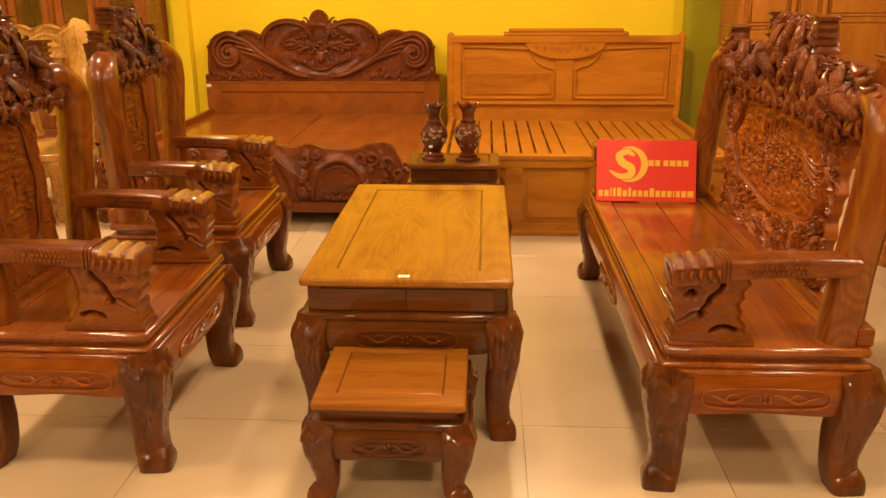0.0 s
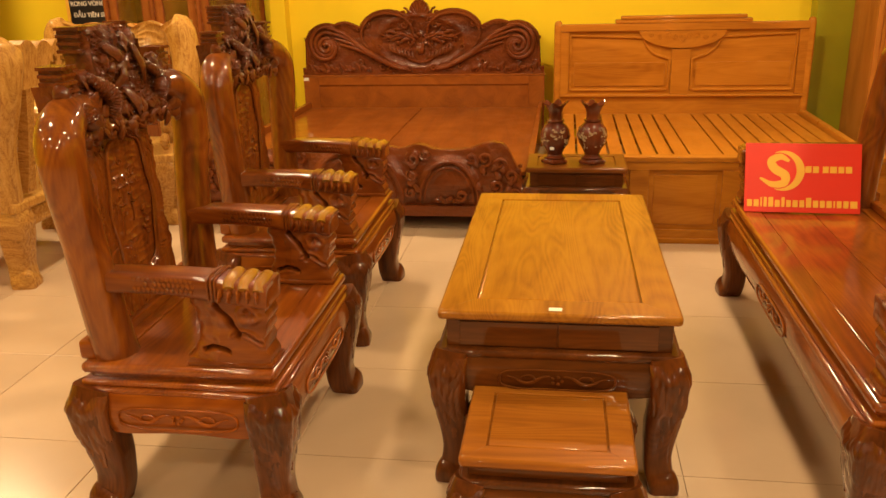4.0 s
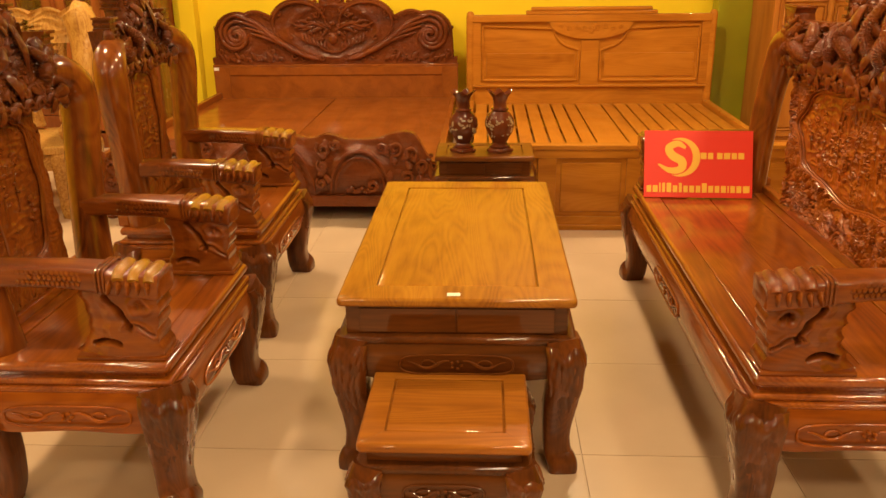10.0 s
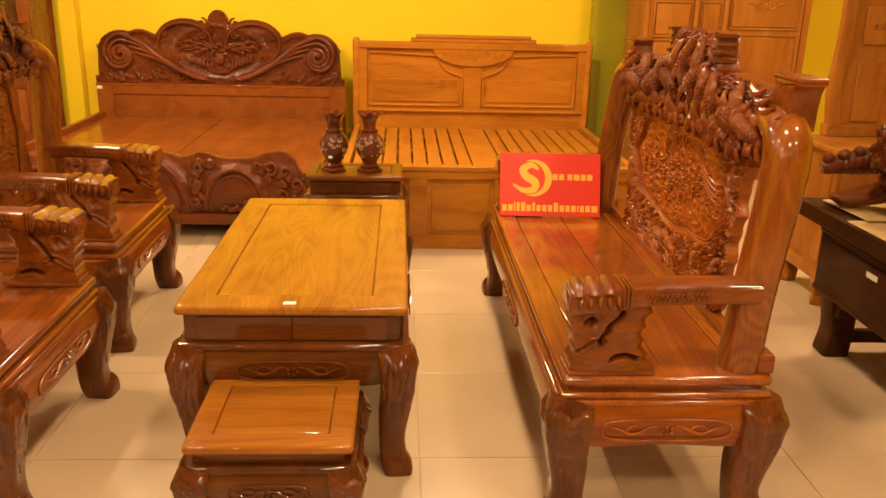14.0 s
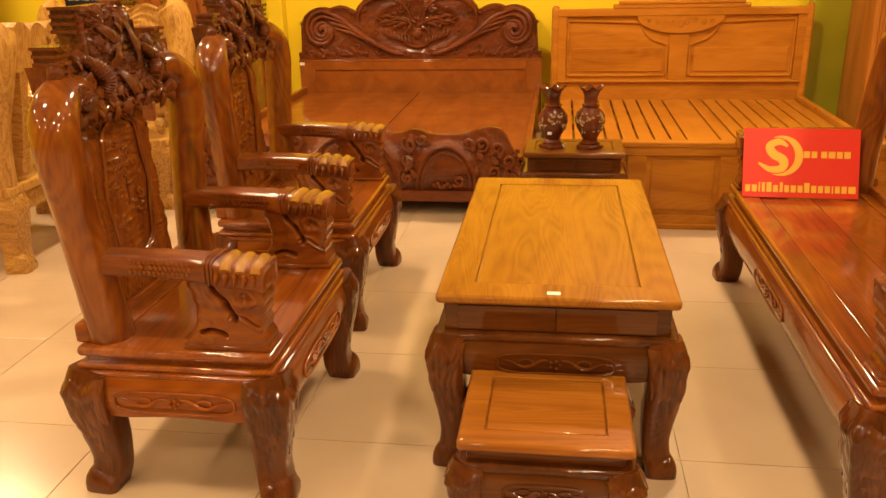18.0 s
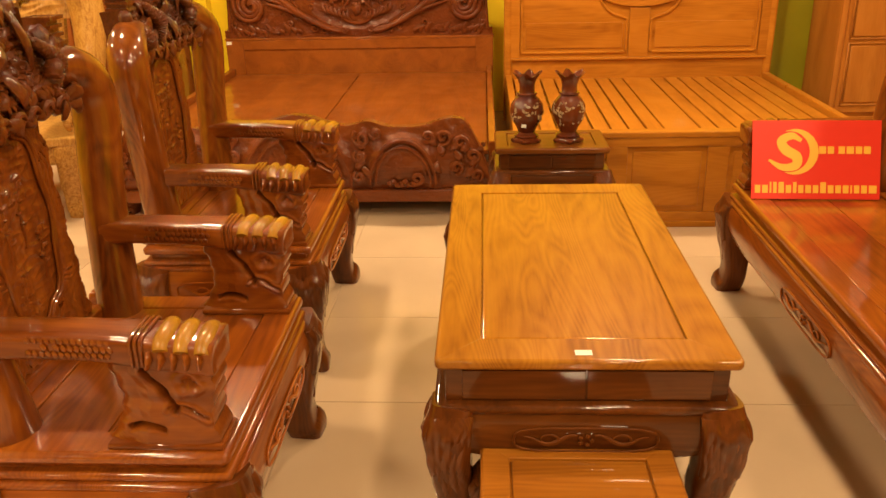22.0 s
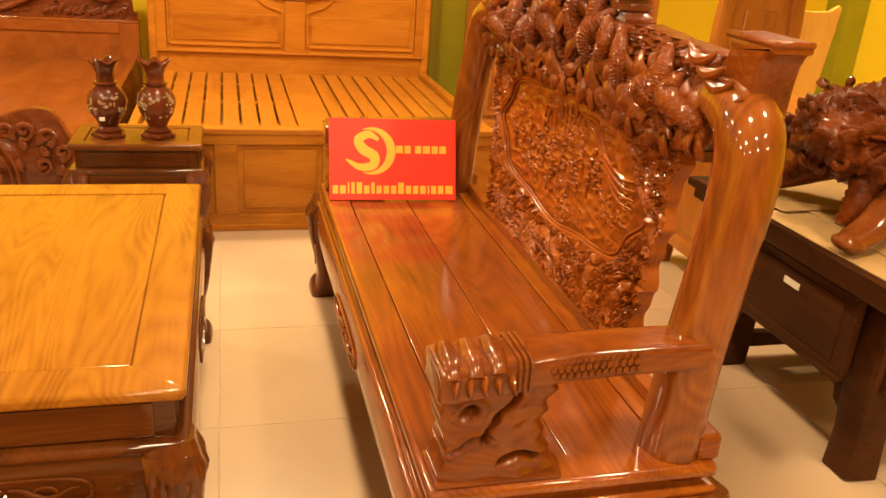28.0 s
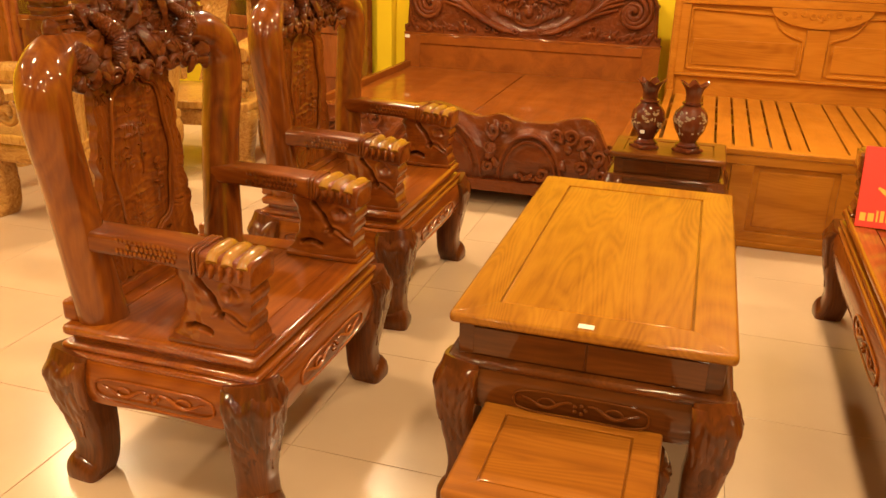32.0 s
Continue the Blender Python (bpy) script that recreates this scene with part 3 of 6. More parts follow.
def crest_mesh(cw, z0, top, xmid, lean, seed, lumps, tubes, size=1.0):
    """Openwork cresting: peaches, broad leaves and scaled carp over a pierced rocky ground."""
    rnd = random.Random(seed)

    def zx(u, v):
        y = cw * (2 * u - 1)
        z = z0 + v * (top(2 * u - 1) - z0)
        return y, z, xmid - lean * (z - z0)

    def front(u, v):
        y, z, x = zx(u, v)
        edge = min(1, 6 * min(v + 0.1, 1 - v + 0.05))
        d = 0.004 + 0.026 * edge * (0.5 + 0.5 * ridge(y, z, seed, 10)) + 0.020 * leaf_cells(y, z, seed, 26)[0] + 0.010 * leaf_cells(y, z, seed + 1, 80)[0]
        return (x + d, y, z + 0.005 * nz(y, z, 3 + seed, 22))

    def back(u, v):
        y, z, x = zx(u, v)
        return (x - 0.03 - 0.01 * nz(y, z, 9, 12), y, z)

    nu = int(2 * cw / 0.005)
    bm = sheet(nu, 52, front, back, keep=lambda u, v: cw < 0.5 or nz(cw * (2 * u - 1), v * 0.25, seed + 20, 20) > -0.34 or v < 0.12)
    # broad leaves and fins behind the bodies
    for k in range(int(tubes * 3)):
        u, v = (k + rnd.uniform(0.2, 0.8)) / int(tubes * 3), rnd.uniform(0.05, 0.6)
        y, z, x = zx(u, v)
        side = rnd.choice((-1, 1))
        y2, z2, x2 = zx(min(0.98, max(0.02, u + side * rnd.uniform(0.02, 0.06) / cw)), min(1.0, v + rnd.uniform(0.16, 0.32)))
        leaf_blade((x + 0.034, y, z), (x2 + 0.052, y2, z2), (0.022, side * 0.016, 0.006), rnd.uniform(0.011, 0.018) * size, bm, 0.7)
    # plump peaches in twos and threes, each with a crease
    for k in range(lumps):
        u, v = (k + rnd.uniform(0.1, 0.9)) / lumps, rnd.choice((0.22, 0.45, 0.68, 0.86)) + rnd.uniform(-0.06, 0.06)
        y, z, x = zx(u, v)
        r = rnd.uniform(0.015, 0.027) * size
        c = (x + 0.040, y, z)
        turn = (rnd.uniform(-40, 40), 0, 0)
        blob(c, (r * 0.8, r * 0.86, r * 1.08), turn, 0.34 if k % 3 else 0.10, bm, 3, 30)
        leaf_blade((c[0] + r * 0.2, y, z - r * 0.9), (c[0] + r * 0.75, y + rnd.choice((-1, 1)) * r, z - r * 0.1), (r * 0.35, 0, -r * 0.2), r * 0.34, bm, 0.2)
    # carp that climb through them
    for k in range(tubes):
        u = (k + 0.5 + rnd.uniform(-0.22, 0.22)) / tubes
        lo, hi = (0.08, 0.90) if k % 2 else (0.22, 0.66)
        y, z, x = zx(u, lo)
        y2, z2, x2 = zx(min(0.94, max(0.06, u + rnd.choice((-1, 1)) * rnd.uniform(0.4, 1.3) / tubes)), hi)
        side = rnd.choice((-1, 1)) * rnd.uniform(0.018, 0.038) * size
        pts = [(x + 0.040, y, z), (x2 + 0.066, y * 0.7 + y2 * 0.3 + side, z * 0.68 + z2 * 0.32), (x2 + 0.080, y * 0.3 + y2 * 0.7 - side * 0.6, z * 0.32 + z2 * 0.68), (x2 + 0.060, y2, z2)]
        carp(pts, rnd.uniform(0.018, 0.026) * size, bm, rnd.choice((19, 21, 23)))
    # scrolled band along the foot
    band = [Vector((xmid + 0.036, cw * 0.97 * (2 * t - 1), z0 + 0.010 + 0.008 * math.sin(60 * t))) for t in np.linspace(0, 1, int(90 * cw) + 20)]
    sweep(band, [0.012], 10, bm=bm, ribs=(int(30 * cw) + 5, 0.3))
    count = int(cw / 0.032)
    for k in range(count):
        y = -cw * 0.95 + (k + 0.5) * 1.9 * cw / count
        pts = [Vector((xmid + 0.050 - 0.002 * t, y + 0.026 * (1 - t / 7) * math.cos(t * (-1) ** k), z0 + 0.018 + 0.019 * (1 - t / 7) * math.sin(t))) for t in np.linspace(0, 5.6, 16)]
        sweep(pts, [0.005, 0.011, 0.010, 0.005], 8, bm=bm)
    return bm


def leaf_cells(y, z, seed, s):
    """Packed leaf shapes: height 0..1 and closeness to a gap."""
    y, z = y + 0.010 * nz(y, z, seed, 30), z + 0.010 * nz(y, z, seed + 4, 30)
    a = 1.1 * nz(y, z, seed + 7, 5)
    q = Vector(((y * math.cos(a) + z * math.sin(a)) * s * 1.25, (z * math.cos(a) - y * math.sin(a)) * s * 0.6, seed))
    d = noise.voronoi(q)[0]
    return min(1.0, 2.4 * (d[1] - d[0])) ** 0.6, d[2] - d[0]


def medallion(mc, mr, k, n=96):
    """Lobed outline of the medallion at scale k, as (y, z)."""
    out = []
    for t in np.linspace(0, 2 * math.pi, n):
        c, s = math.cos(t), math.sin(t)
        f = k * (1 + 0.045 * math.cos(8 * t)) / (abs(c) ** 2.3 + abs(s) ** 2.3) ** (1 / 2.3)
        out.append((mc[0] + mr[0] * f * c, mc[1] + mr[1] * f * s))
    return out


def back_mesh(hw0, hw1, z0, z1, x0, x1, mc, mr, seed, holes):
    """Carved back panel: raised medallion rim, landscape inside, fretted foliage round it."""
    def geo(u, v):
        w, z = 2 * u - 1, z0 + (z1 - z0) * v
        cut = 0.012 + (0.034 if holes > 0 else 0.022) * abs(math.sin(21 * z + seed + (0.9 if w > 0 else 0))) ** 0.8 * (0.55 + 0.8 * abs(nz(z, math.copysign(2, w), seed + 11, 6))) + 0.004 * math.sin(95 * z + 3 * w)
        hw = hw0 + (hw1 - hw0) * v - cut * abs(w) ** 4
        return hw * w, z + (0.012 + 0.014 * abs(math.sin(17 * w + seed))) * (1 - v) ** 6, x0 + (x1 - x0) * v

    def radius(y, z):
        a, b = (y - mc[0]) / mr[0], (z - mc[1]) / mr[1]
        t = math.atan2(b, a)
        return (abs(a) ** 2.3 + abs(b) ** 2.3) ** (1 / 2.3) / (1 + 0.045 * math.cos(8 * t))

    def front(u, v):
        y, z, x = geo(u, v)
        r = radius(y, z)
        if r < 1:
            fade = min(1, (1 - r) * 7)
            trunk = max(0, nz(y * 5.0 + z * 0.8, z * 0.6, seed + 8, 18)) * max(0, nz(y, z, seed + 40, 5) + 0.25)
            grove = leaf_cells(y, z, seed + 6, 105)[0] * max(0, min(1, 3 * nz(y, z * 1.6, seed + 5, 9)))
            hill = max(0, ridge(y * 0.6, z * 1.5, seed, 24))
            d = -0.005 + fade * (0.014 * trunk * (1 if holes > 0 else 0) + 0.010 * grove + 0.006 * hill * hill + 0.0015 * nz(y, z, seed, 60)) * (1.0 if holes > 0 else 0.55)
        else:
            lf = leaf_cells(y, z, seed + 2, 34)[0]
            d = (0.017 * lf + 0.0045 * leaf_cells(y, z, seed + 3, 85)[0] + 0.010 * nz(y, z, seed + 4, 14)) * (1 if holes > 0 else 0.2)
        return (x + d, y, z)

    def back(u, v):
        y, z, x = geo(u, v)
        return (x - 0.022, y, z)

    def keep(u, v):
        y, z, x = geo(u, v)
        r = radius(y, z)
        if min(u, 1 - u) * 2 * hw0 < 0.013 or v * (z1 - z0) < 0.013:
            return True
        return r < 1.06 or leaf_cells(y, z, seed + 2, 34)[1] > 0.15 or nz(y, z, seed + 17, 20) > 0.3 * holes

    g = 0.004
    return sheet(int(2 * hw0 / g), int((z1 - z0) / g), front, back, keep)


def landscape(backs, seed, trees):
    """Pines with layered crowns, rocks and cloud scrolls on the medallion's ground."""
    rnd = random.Random(seed * 3 + 1)
    mc, mr = backs[6], backs[7]

    def at(a, b, lift=0.0):
        y, z = mc[0] + mr[0] * a, mc[1] + mr[1] * b
        return Vector((backs[4] + (backs[5] - backs[4]) * (z - backs[2]) / (backs[3] - backs[2]) - (0.004 if trees > 8 else 0.006) + lift, y, z))

    bm = bmesh.new()
    for k in range(trees):
        a = -0.78 + 1.56 * (k + rnd.uniform(0.2, 0.8)) / trees
        b0 = rnd.uniform(-0.75, -0.1) * math.sqrt(1 - a * a * 0.9)
        h = rnd.uniform(0.35, 0.8)
        b1 = min(0.78 * math.sqrt(1 - a * a * 0.8), b0 + h)
        lean = rnd.uniform(-0.10, 0.10)
        sweep(smooth_path([at(a, b0), at(a + lean * 0.2, b0 * 0.6 + b1 * 0.4, 0.003), at(a + lean, b1, 0.002)], 6), [0.0055, 0.0045, 0.003], 7, bm=bm)
        for j in range(5):
            f = 0.35 + 0.65 * j / 4
            c = at(a + lean * f + rnd.uniform(-0.04, 0.04) * 0.5 / mr[0], b0 + (b1 - b0) * f, 0.004)
            w = rnd.uniform(0.007, 0.015)
            blob(c, (0.006, w, w * 0.45), (rnd.uniform(-25, 25), 0, 0), 0.35, bm, 2, 60)
    for k in range(trees):
        a, b = rnd.uniform(-0.7, 0.7), rnd.uniform(-0.75, 0.1)
        if a * a + b * b > 0.7:
            continue
        w = rnd.uniform(0.008, 0.018)
        blob(at(a, b), (0.007, w, w * 0.6), (rnd.uniform(-40, 40), 0, 0), 0.4, bm, 2, 50)
    if trees > 8:
        for k in range(9):
            a = -0.30 + 0.058 * k
            lo, hi = rnd.uniform(0.05, 0.35), rnd.uniform(0.62, 0.84)
            sweep([at(a + 0.012 * math.sin(5 * t + k), hi + (lo - hi) * t, 0.003) for t in np.linspace(0, 1, 9)], [0.003, 0.0055, 0.005, 0.002], 6, bm=bm, ratio=0.8)
        for k in range(4):
            line = [(0.18 + 0.05 * k, 0.80 - 0.05 * k), (0.42 + 0.03 * k, 0.74 - 0.10 * k), (0.52 + 0.02 * k, 0.42 - 0.08 * k), (0.72, 0.28 - 0.10 * k), (0.86, 0.34 - 0.12 * k)]
            sweep(smooth_path([at(p, q, 0.004) for p, q in line], 6), [0.003, 0.006, 0.007, 0.006, 0.002], 7, bm=bm)
    for k in range(max(3, trees // 3)):
        a, b = rnd.uniform(-0.6, 0.6), rnd.uniform(0.25, 0.7)
        if a * a + b * b > 0.7:
            continue
        c = at(a, b, 0.002)
        sweep([c + Vector((0, 0.018 * (1 - t / 8) * math.cos(t + k), 0.012 * (1 - t / 8) * math.sin(t + k))) for t in np.linspace(0, 6, 18)], [0.002, 0.004, 0.002], 6, bm=bm)
    return bm


def arm_hand(ob, s, ax0, arm_y, seed, tip_wood):
    """Flat arm that swells to a hand: three fat rolls, a ribbed collar, scales along its flanks."""
    zt = 0.674
    path = smooth_path([(ax0, s * arm_y, 0.674), (ax0 * 0.72, s * arm_y, 0.673), (-0.24, s * arm_y, 0.670), (-0.13, s * arm_y, 0.660), (-0.016, s * arm_y, 0.650), (-0.004, s * arm_y, 0.649), (-0.001, s * arm_y, 0.649)], 6)
    arm = part("armrest", sweep(path, [0.029, 0.029, 0.030, 0.034, 0.036, 0.034, 0.022], 20, ratio=[1.6, 1.6, 1.6, 1.6, 1.62, 1.6, 1.9], square=6), M_ARM, ob)
    for k in range(3):
        xx = -0.106 + 0.040 * k
        line = [Vector((xx + 0.008 * (t - 0.5) * s, s * arm_y + 0.114 * (t - 0.5), zt + 0.011 - 0.004 * k - 0.012 * abs(2 * t - 1) ** 6)) for t in np.linspace(0, 1, 13)]
        part("finger_roll", sweep(line, [0.015, 0.0195, 0.0205, 0.0205, 0.0195, 0.015], 14, ratio=0.95, up=(1, 0, 0)), tip_wood, arm)
    bm = bmesh.new()
    for k in range(3):
        xx = -0.140 - 0.011 * k
        line = [Vector((xx, s * arm_y + 0.0555 * math.copysign(abs(math.cos(t)) ** 0.3, math.cos(t)), 0.664 + 0.034 * math.copysign(abs(math.sin(t)) ** 0.3, math.sin(t)))) for t in np.linspace(-0.5, math.pi + 0.5, 22)]
        sweep(line, [0.003, 0.0045, 0.0045, 0.003], 7, bm=bm)
    part("collar", bm, M_ARM, arm, "ribbed carved collar")
    bm = bmesh.new()
    for k in range(13):
        for side in (-1, 1):
            for h in range(3):
                if k > 8 and h == 1 and nz(k * 0.4, h, seed, 1.0) < 0:
                    continue
                xx = -0.212 - 0.013 * k + 0.0065 * (h % 2)
                blob((xx, s * arm_y + side * (0.0490 - 0.0035 * max(0, h - 1) - 0.0001 * k), 0.658 + 0.0005 * k + 0.0135 * h), (0.0098, 0.0042, 0.0088), (0, 0, side * 22), bm=bm, sub=1)
    tagged(part("scale_carving", bm, M_ARM, arm), kind="stuff")
    # carved leaf tips on the flanks of the hand
    bm = bmesh.new()
    for side in (-1, 1):
        for k in range(5):
            leaf_blade((-0.128 + 0.024 * k, s * arm_y + side * 0.052, 0.672), (-0.134 + 0.026 * k, s * arm_y + side * 0.0525, 0.638), (0.004, side * 0.003, 0.0), 0.012, bm, 0.2)
    tagged(part("hand_carving", bm, M_ARM, arm), kind="stuff")


def arm_bracket(ob, s, arm_y, zs, seed, pierced):
    """Solid bracket like a beast's head in profile, slit and hollowed, on a thin foot board."""
    def brk(u, v, d):
        rear = -0.232 - 0.022 * (1 - v) ** 3 + 0.020 * math.sin(math.pi * min(1, v * 1.15)) - 0.004 * v ** 3 + (0.010 if pierced else 0.005) * abs(math.sin(15 * v))
        fore = -0.018 + 0.007 * math.sin(7 * v + 2.6) - 0.006 * v + 0.006 * abs(math.sin(16 * v))
        return (rear + (fore - rear) * u, s * arm_y + d, zs + 0.010 + (0.645 - zs - 0.010) * v)

    diag = [(0.38 + 0.26 * t, 0.88 - 0.46 * t) for t in np.linspace(0, 1, 17)]
    low = [(0.16 + 0.34 * t, 0.17 + 0.06 * math.sin(3 * t)) for t in np.linspace(0, 1, 17)]
    eye = [(0.72 + 0.10 * t, 0.74 + 0.05 * math.sin(3.0 * t)) for t in np.linspace(0, 1, 5)]
    lip = [(0.55 + 0.40 * t, 0.46 - 0.10 * t + 0.05 * math.sin(4 * t)) for t in np.linspace(0, 1, 17)]

    def near(u, v, pts):
        return min(math.hypot((u - a) * 1.25, v - b) for a, b in pts)

    def depth_at(u, v, side):
        body = 0.050 - 0.018 * (abs(u - 0.55) * 1.9) ** 6 + 0.004 * nz(u, v, seed + side, 4.0)
        if u < 0.36:
            body -= 0.010 * min(1.0, (0.36 - u) * 8)
        body += 0.005 * math.exp(-(near(u, v, eye) - 0.10) ** 2 / 0.0016) + 0.004 * math.exp(-(near(u, v, lip) - 0.05) ** 2 / 0.0006)
        for pts, w, q in ((diag, 0.034, 0.032), (low, 0.030, 0.030), (eye, 0.030, 0.022 if pierced else 0.010), (lip, 0.014, 0.007)):
            body -= q * math.exp(-(near(u, v, pts) / w) ** 2)
        return max(0.006, body)

    def keep(u, v):
        return not pierced or min(near(u, v, diag) - 0.024, near(u, v, low) - 0.020, near(u, v, eye[1:4]) - 0.022) > 0

    bk = part("arm_bracket", sheet(88, 70, lambda u, v: brk(u, v, depth_at(u, v, 1)), lambda u, v: brk(u, v, -depth_at(u, v, 2)), keep), M_ARM, ob, "beast-head bracket with carved slits")
    part("bracket_foot", box(-0.246, -0.006, s * arm_y - 0.054, s * arm_y + 0.054, zs - 0.001, zs + 0.013, 0.005), M_ARM, bk)


def carved_seat(name, m, hw, depth, label, category, group, post, crest, backs, arm_y, seed):
    ob = thing(name, m, label, category, group)
    zs = 0.445
    wide = hw > 0.6
    # seat: frame boards round planks
    e = 0.082
    part("seat_frame", ring_frame(-depth - 0.008, 0.006, -hw, hw, e, zs - 0.026, zs, 0.011), M_SEAT_Y, ob)
    planks(ob, "seat_plank", -depth - 0.008 + e + 0.002, 0.006 - e - 0.002, -hw + e, hw - e, zs - 0.024, zs - 0.003, 2, "y", M_SEAT_Y)
    part("waist_moulding", box(-depth + 0.012, -0.014, -hw + 0.020, hw - 0.020, zs - 0.050, zs - 0.025, 0.006), M_SEAT_Y, ob)
    part("frame_moulding", box(-depth - 0.010, 0.008, -hw - 0.004, hw + 0.004, zs - 0.066, zs - 0.046, 0.009, seg=3), M_SEAT_Y, ob)
    part("frame_moulding", box(-depth - 0.018, 0.018, -hw - 0.016, hw + 0.016, zs - 0.083, zs - 0.064, 0.009, seg=3), M_SEAT_Y, ob)
    base_frame(ob, -depth - 0.030, 0.030, -hw - 0.030, hw + 0.030, zs - 0.2, zs - 0.078, 0.054, M_SEAT_X, M_SEAT_Y, M_CARVE_LT, 0.2, zs - 0.07)
    # posts: swelling trunks that bend in to the cresting, each against a small rear block
    for s in (-1, 1):
        pts = [(x, s * y, z) for x, y, z in post]
        path = smooth_path(pts, 7)
        part("back_post", sweep(path, [0.060, 0.056, 0.056, 0.060, 0.061, 0.056, 0.044], 22, ratio=[1.12, 1.1, 1.05, 1.0, 1.0, 1.0, 0.9], up=(1, 0, 0)), M_SEAT_Z, ob)
        x0, y0 = post[0][0], post[0][1]
        part("post_block", box(x0 - 0.080, x0 - 0.030, min(s * (y0 - 0.02), s * (y0 + 0.062)), max(s * (y0 - 0.02), s * (y0 + 0.062)), zs - 0.002, zs + 0.055, 0.010), M_SEAT_X, ob)
        arm_hand(ob, s, post[1][0], arm_y, seed, M_ARM if wide else M_TIP)
        arm_bracket(ob, s, arm_y, zs, seed + s, wide)
    cw, z0, top, xmid, lumps, tubes, size = crest
    part("crest", crest_mesh(cw, z0, top, xmid, 0.12, seed, lumps, tubes, size), M_CARVE_BN_LIT if wide else M_CARVE, ob, "deeply carved dark cresting toned to the light it stands in")
    panel = part("back_panel", back_mesh(*backs, seed, 1 if wide else -1), M_CARVE_LT if wide else M_SPLAT, ob, "relief panel with a scalloped medallion")
    part("landscape_relief", landscape(backs, seed, 24 if wide else 3), M_CARVE_LT if wide else M_SPLAT, panel, "carved pines, huts and clouds")
    for k, r, lift in ((1.0, 0.0060, 0.004), (0.955, 0.0042, 0.001)):
        rim = [Vector((backs[4] + (backs[5] - backs[4]) * (z - backs[2]) / (backs[3] - backs[2]) + lift, y, z)) for y, z in medallion(backs[6], backs[7], k)]
        part("medallion_rim", sweep(rim, [r], 8), M_CARVE_LT if wide else M_SPLAT, panel)
    part("back_rail", box(backs[4] - 0.022, backs[4] + 0.018, -hw + 0.12, hw - 0.12, zs - 0.001, zs + 0.030, 0.006), M_SEAT_Y, ob)
    return ob


def books(ob, y, z, w, h, x, s):
    """Fluted block that ends a cresting: square fillets with coves between."""
    bm = bmesh.new()
    rings = []
    for k in range(7):
        g = 0.0 if k in (0, 6) else 0.004 if k % 2 == 0 else 0.012
        lo, hi = s * y, s * (y + w + 0.004 - g)
        for q in (0.08, 0.92):
            zz = z + h * (k + q) / 7
            rings.append([bm.verts.new(c) for c in ((x - 0.036, lo, zz), (x + 0.038 - g, lo, zz), (x + 0.038 - g, hi, zz), (x - 0.036, hi, zz))])
    for r0, r1 in zip(rings, rings[1:]):
        for i in range(4):
            bm.faces.new((r0[i], r0[(i + 1) % 4], r1[(i + 1) % 4], r1[i]))
    bm.faces.new(rings[0])
    bm.faces.new(rings[-1])
    bmesh.ops.recalc_face_normals(bm, faces=bm.faces)
    part("crest_block", bm, M_CARVE, ob, smooth=False)


CH_POST = [(-0.485, 0.288, 0.42), (-0.495, 0.315, 0.62), (-0.498, 0.340, 0.80), (-0.497, 0.371, 0.97), (-0.503, 0.360, 1.06), (-0.518, 0.29, 1.108), (-0.528, 0.19, 1.115)]


def chair_top(u):
    a = abs(u)
    return 1.318 if a < 0.44 else 1.215 - 0.015 * a if a < 0.80 else 1.185


chair_a = carved_seat("carved_armchair", pose(-0.32, 2.91, 0), 0.378, 0.545, "varnished reddish-brown hardwood armchair with carved cresting and trunk-like posts", "armchair", "carved armchairs",
                      CH_POST, (0.305, 1.02, chair_top, -0.540, 46, 4, 1.0), (0.232, 0.175, 0.455, 1.09, -0.530, -0.545, (0, 0.79), (0.125, 0.235)), 0.308, 11)
for s in (-1, 1):
    books(chair_a, 0.235, 1.165, 0.062, 0.070, -0.540, s)
    books(chair_a, 0.105, 1.252, 0.038, 0.070, -0.570, s)
copy_thing(chair_a, pose(-0.37, 4.025, 0))

BN_POST = [(-0.497, 0.832, 0.42), (-0.510, 0.832, 0.62), (-0.532, 0.835, 0.84), (-0.552, 0.825, 0.98), (-0.560, 0.800, 1.065), (-0.568, 0.73, 1.100), (-0.572, 0.64, 1.100)]


def bench_top(u):
    a = abs(u)
    return 1.305 if a < 0.3 else 1.305 - 0.10 * min(1, (a - 0.3) / 0.06) - 0.03 * a


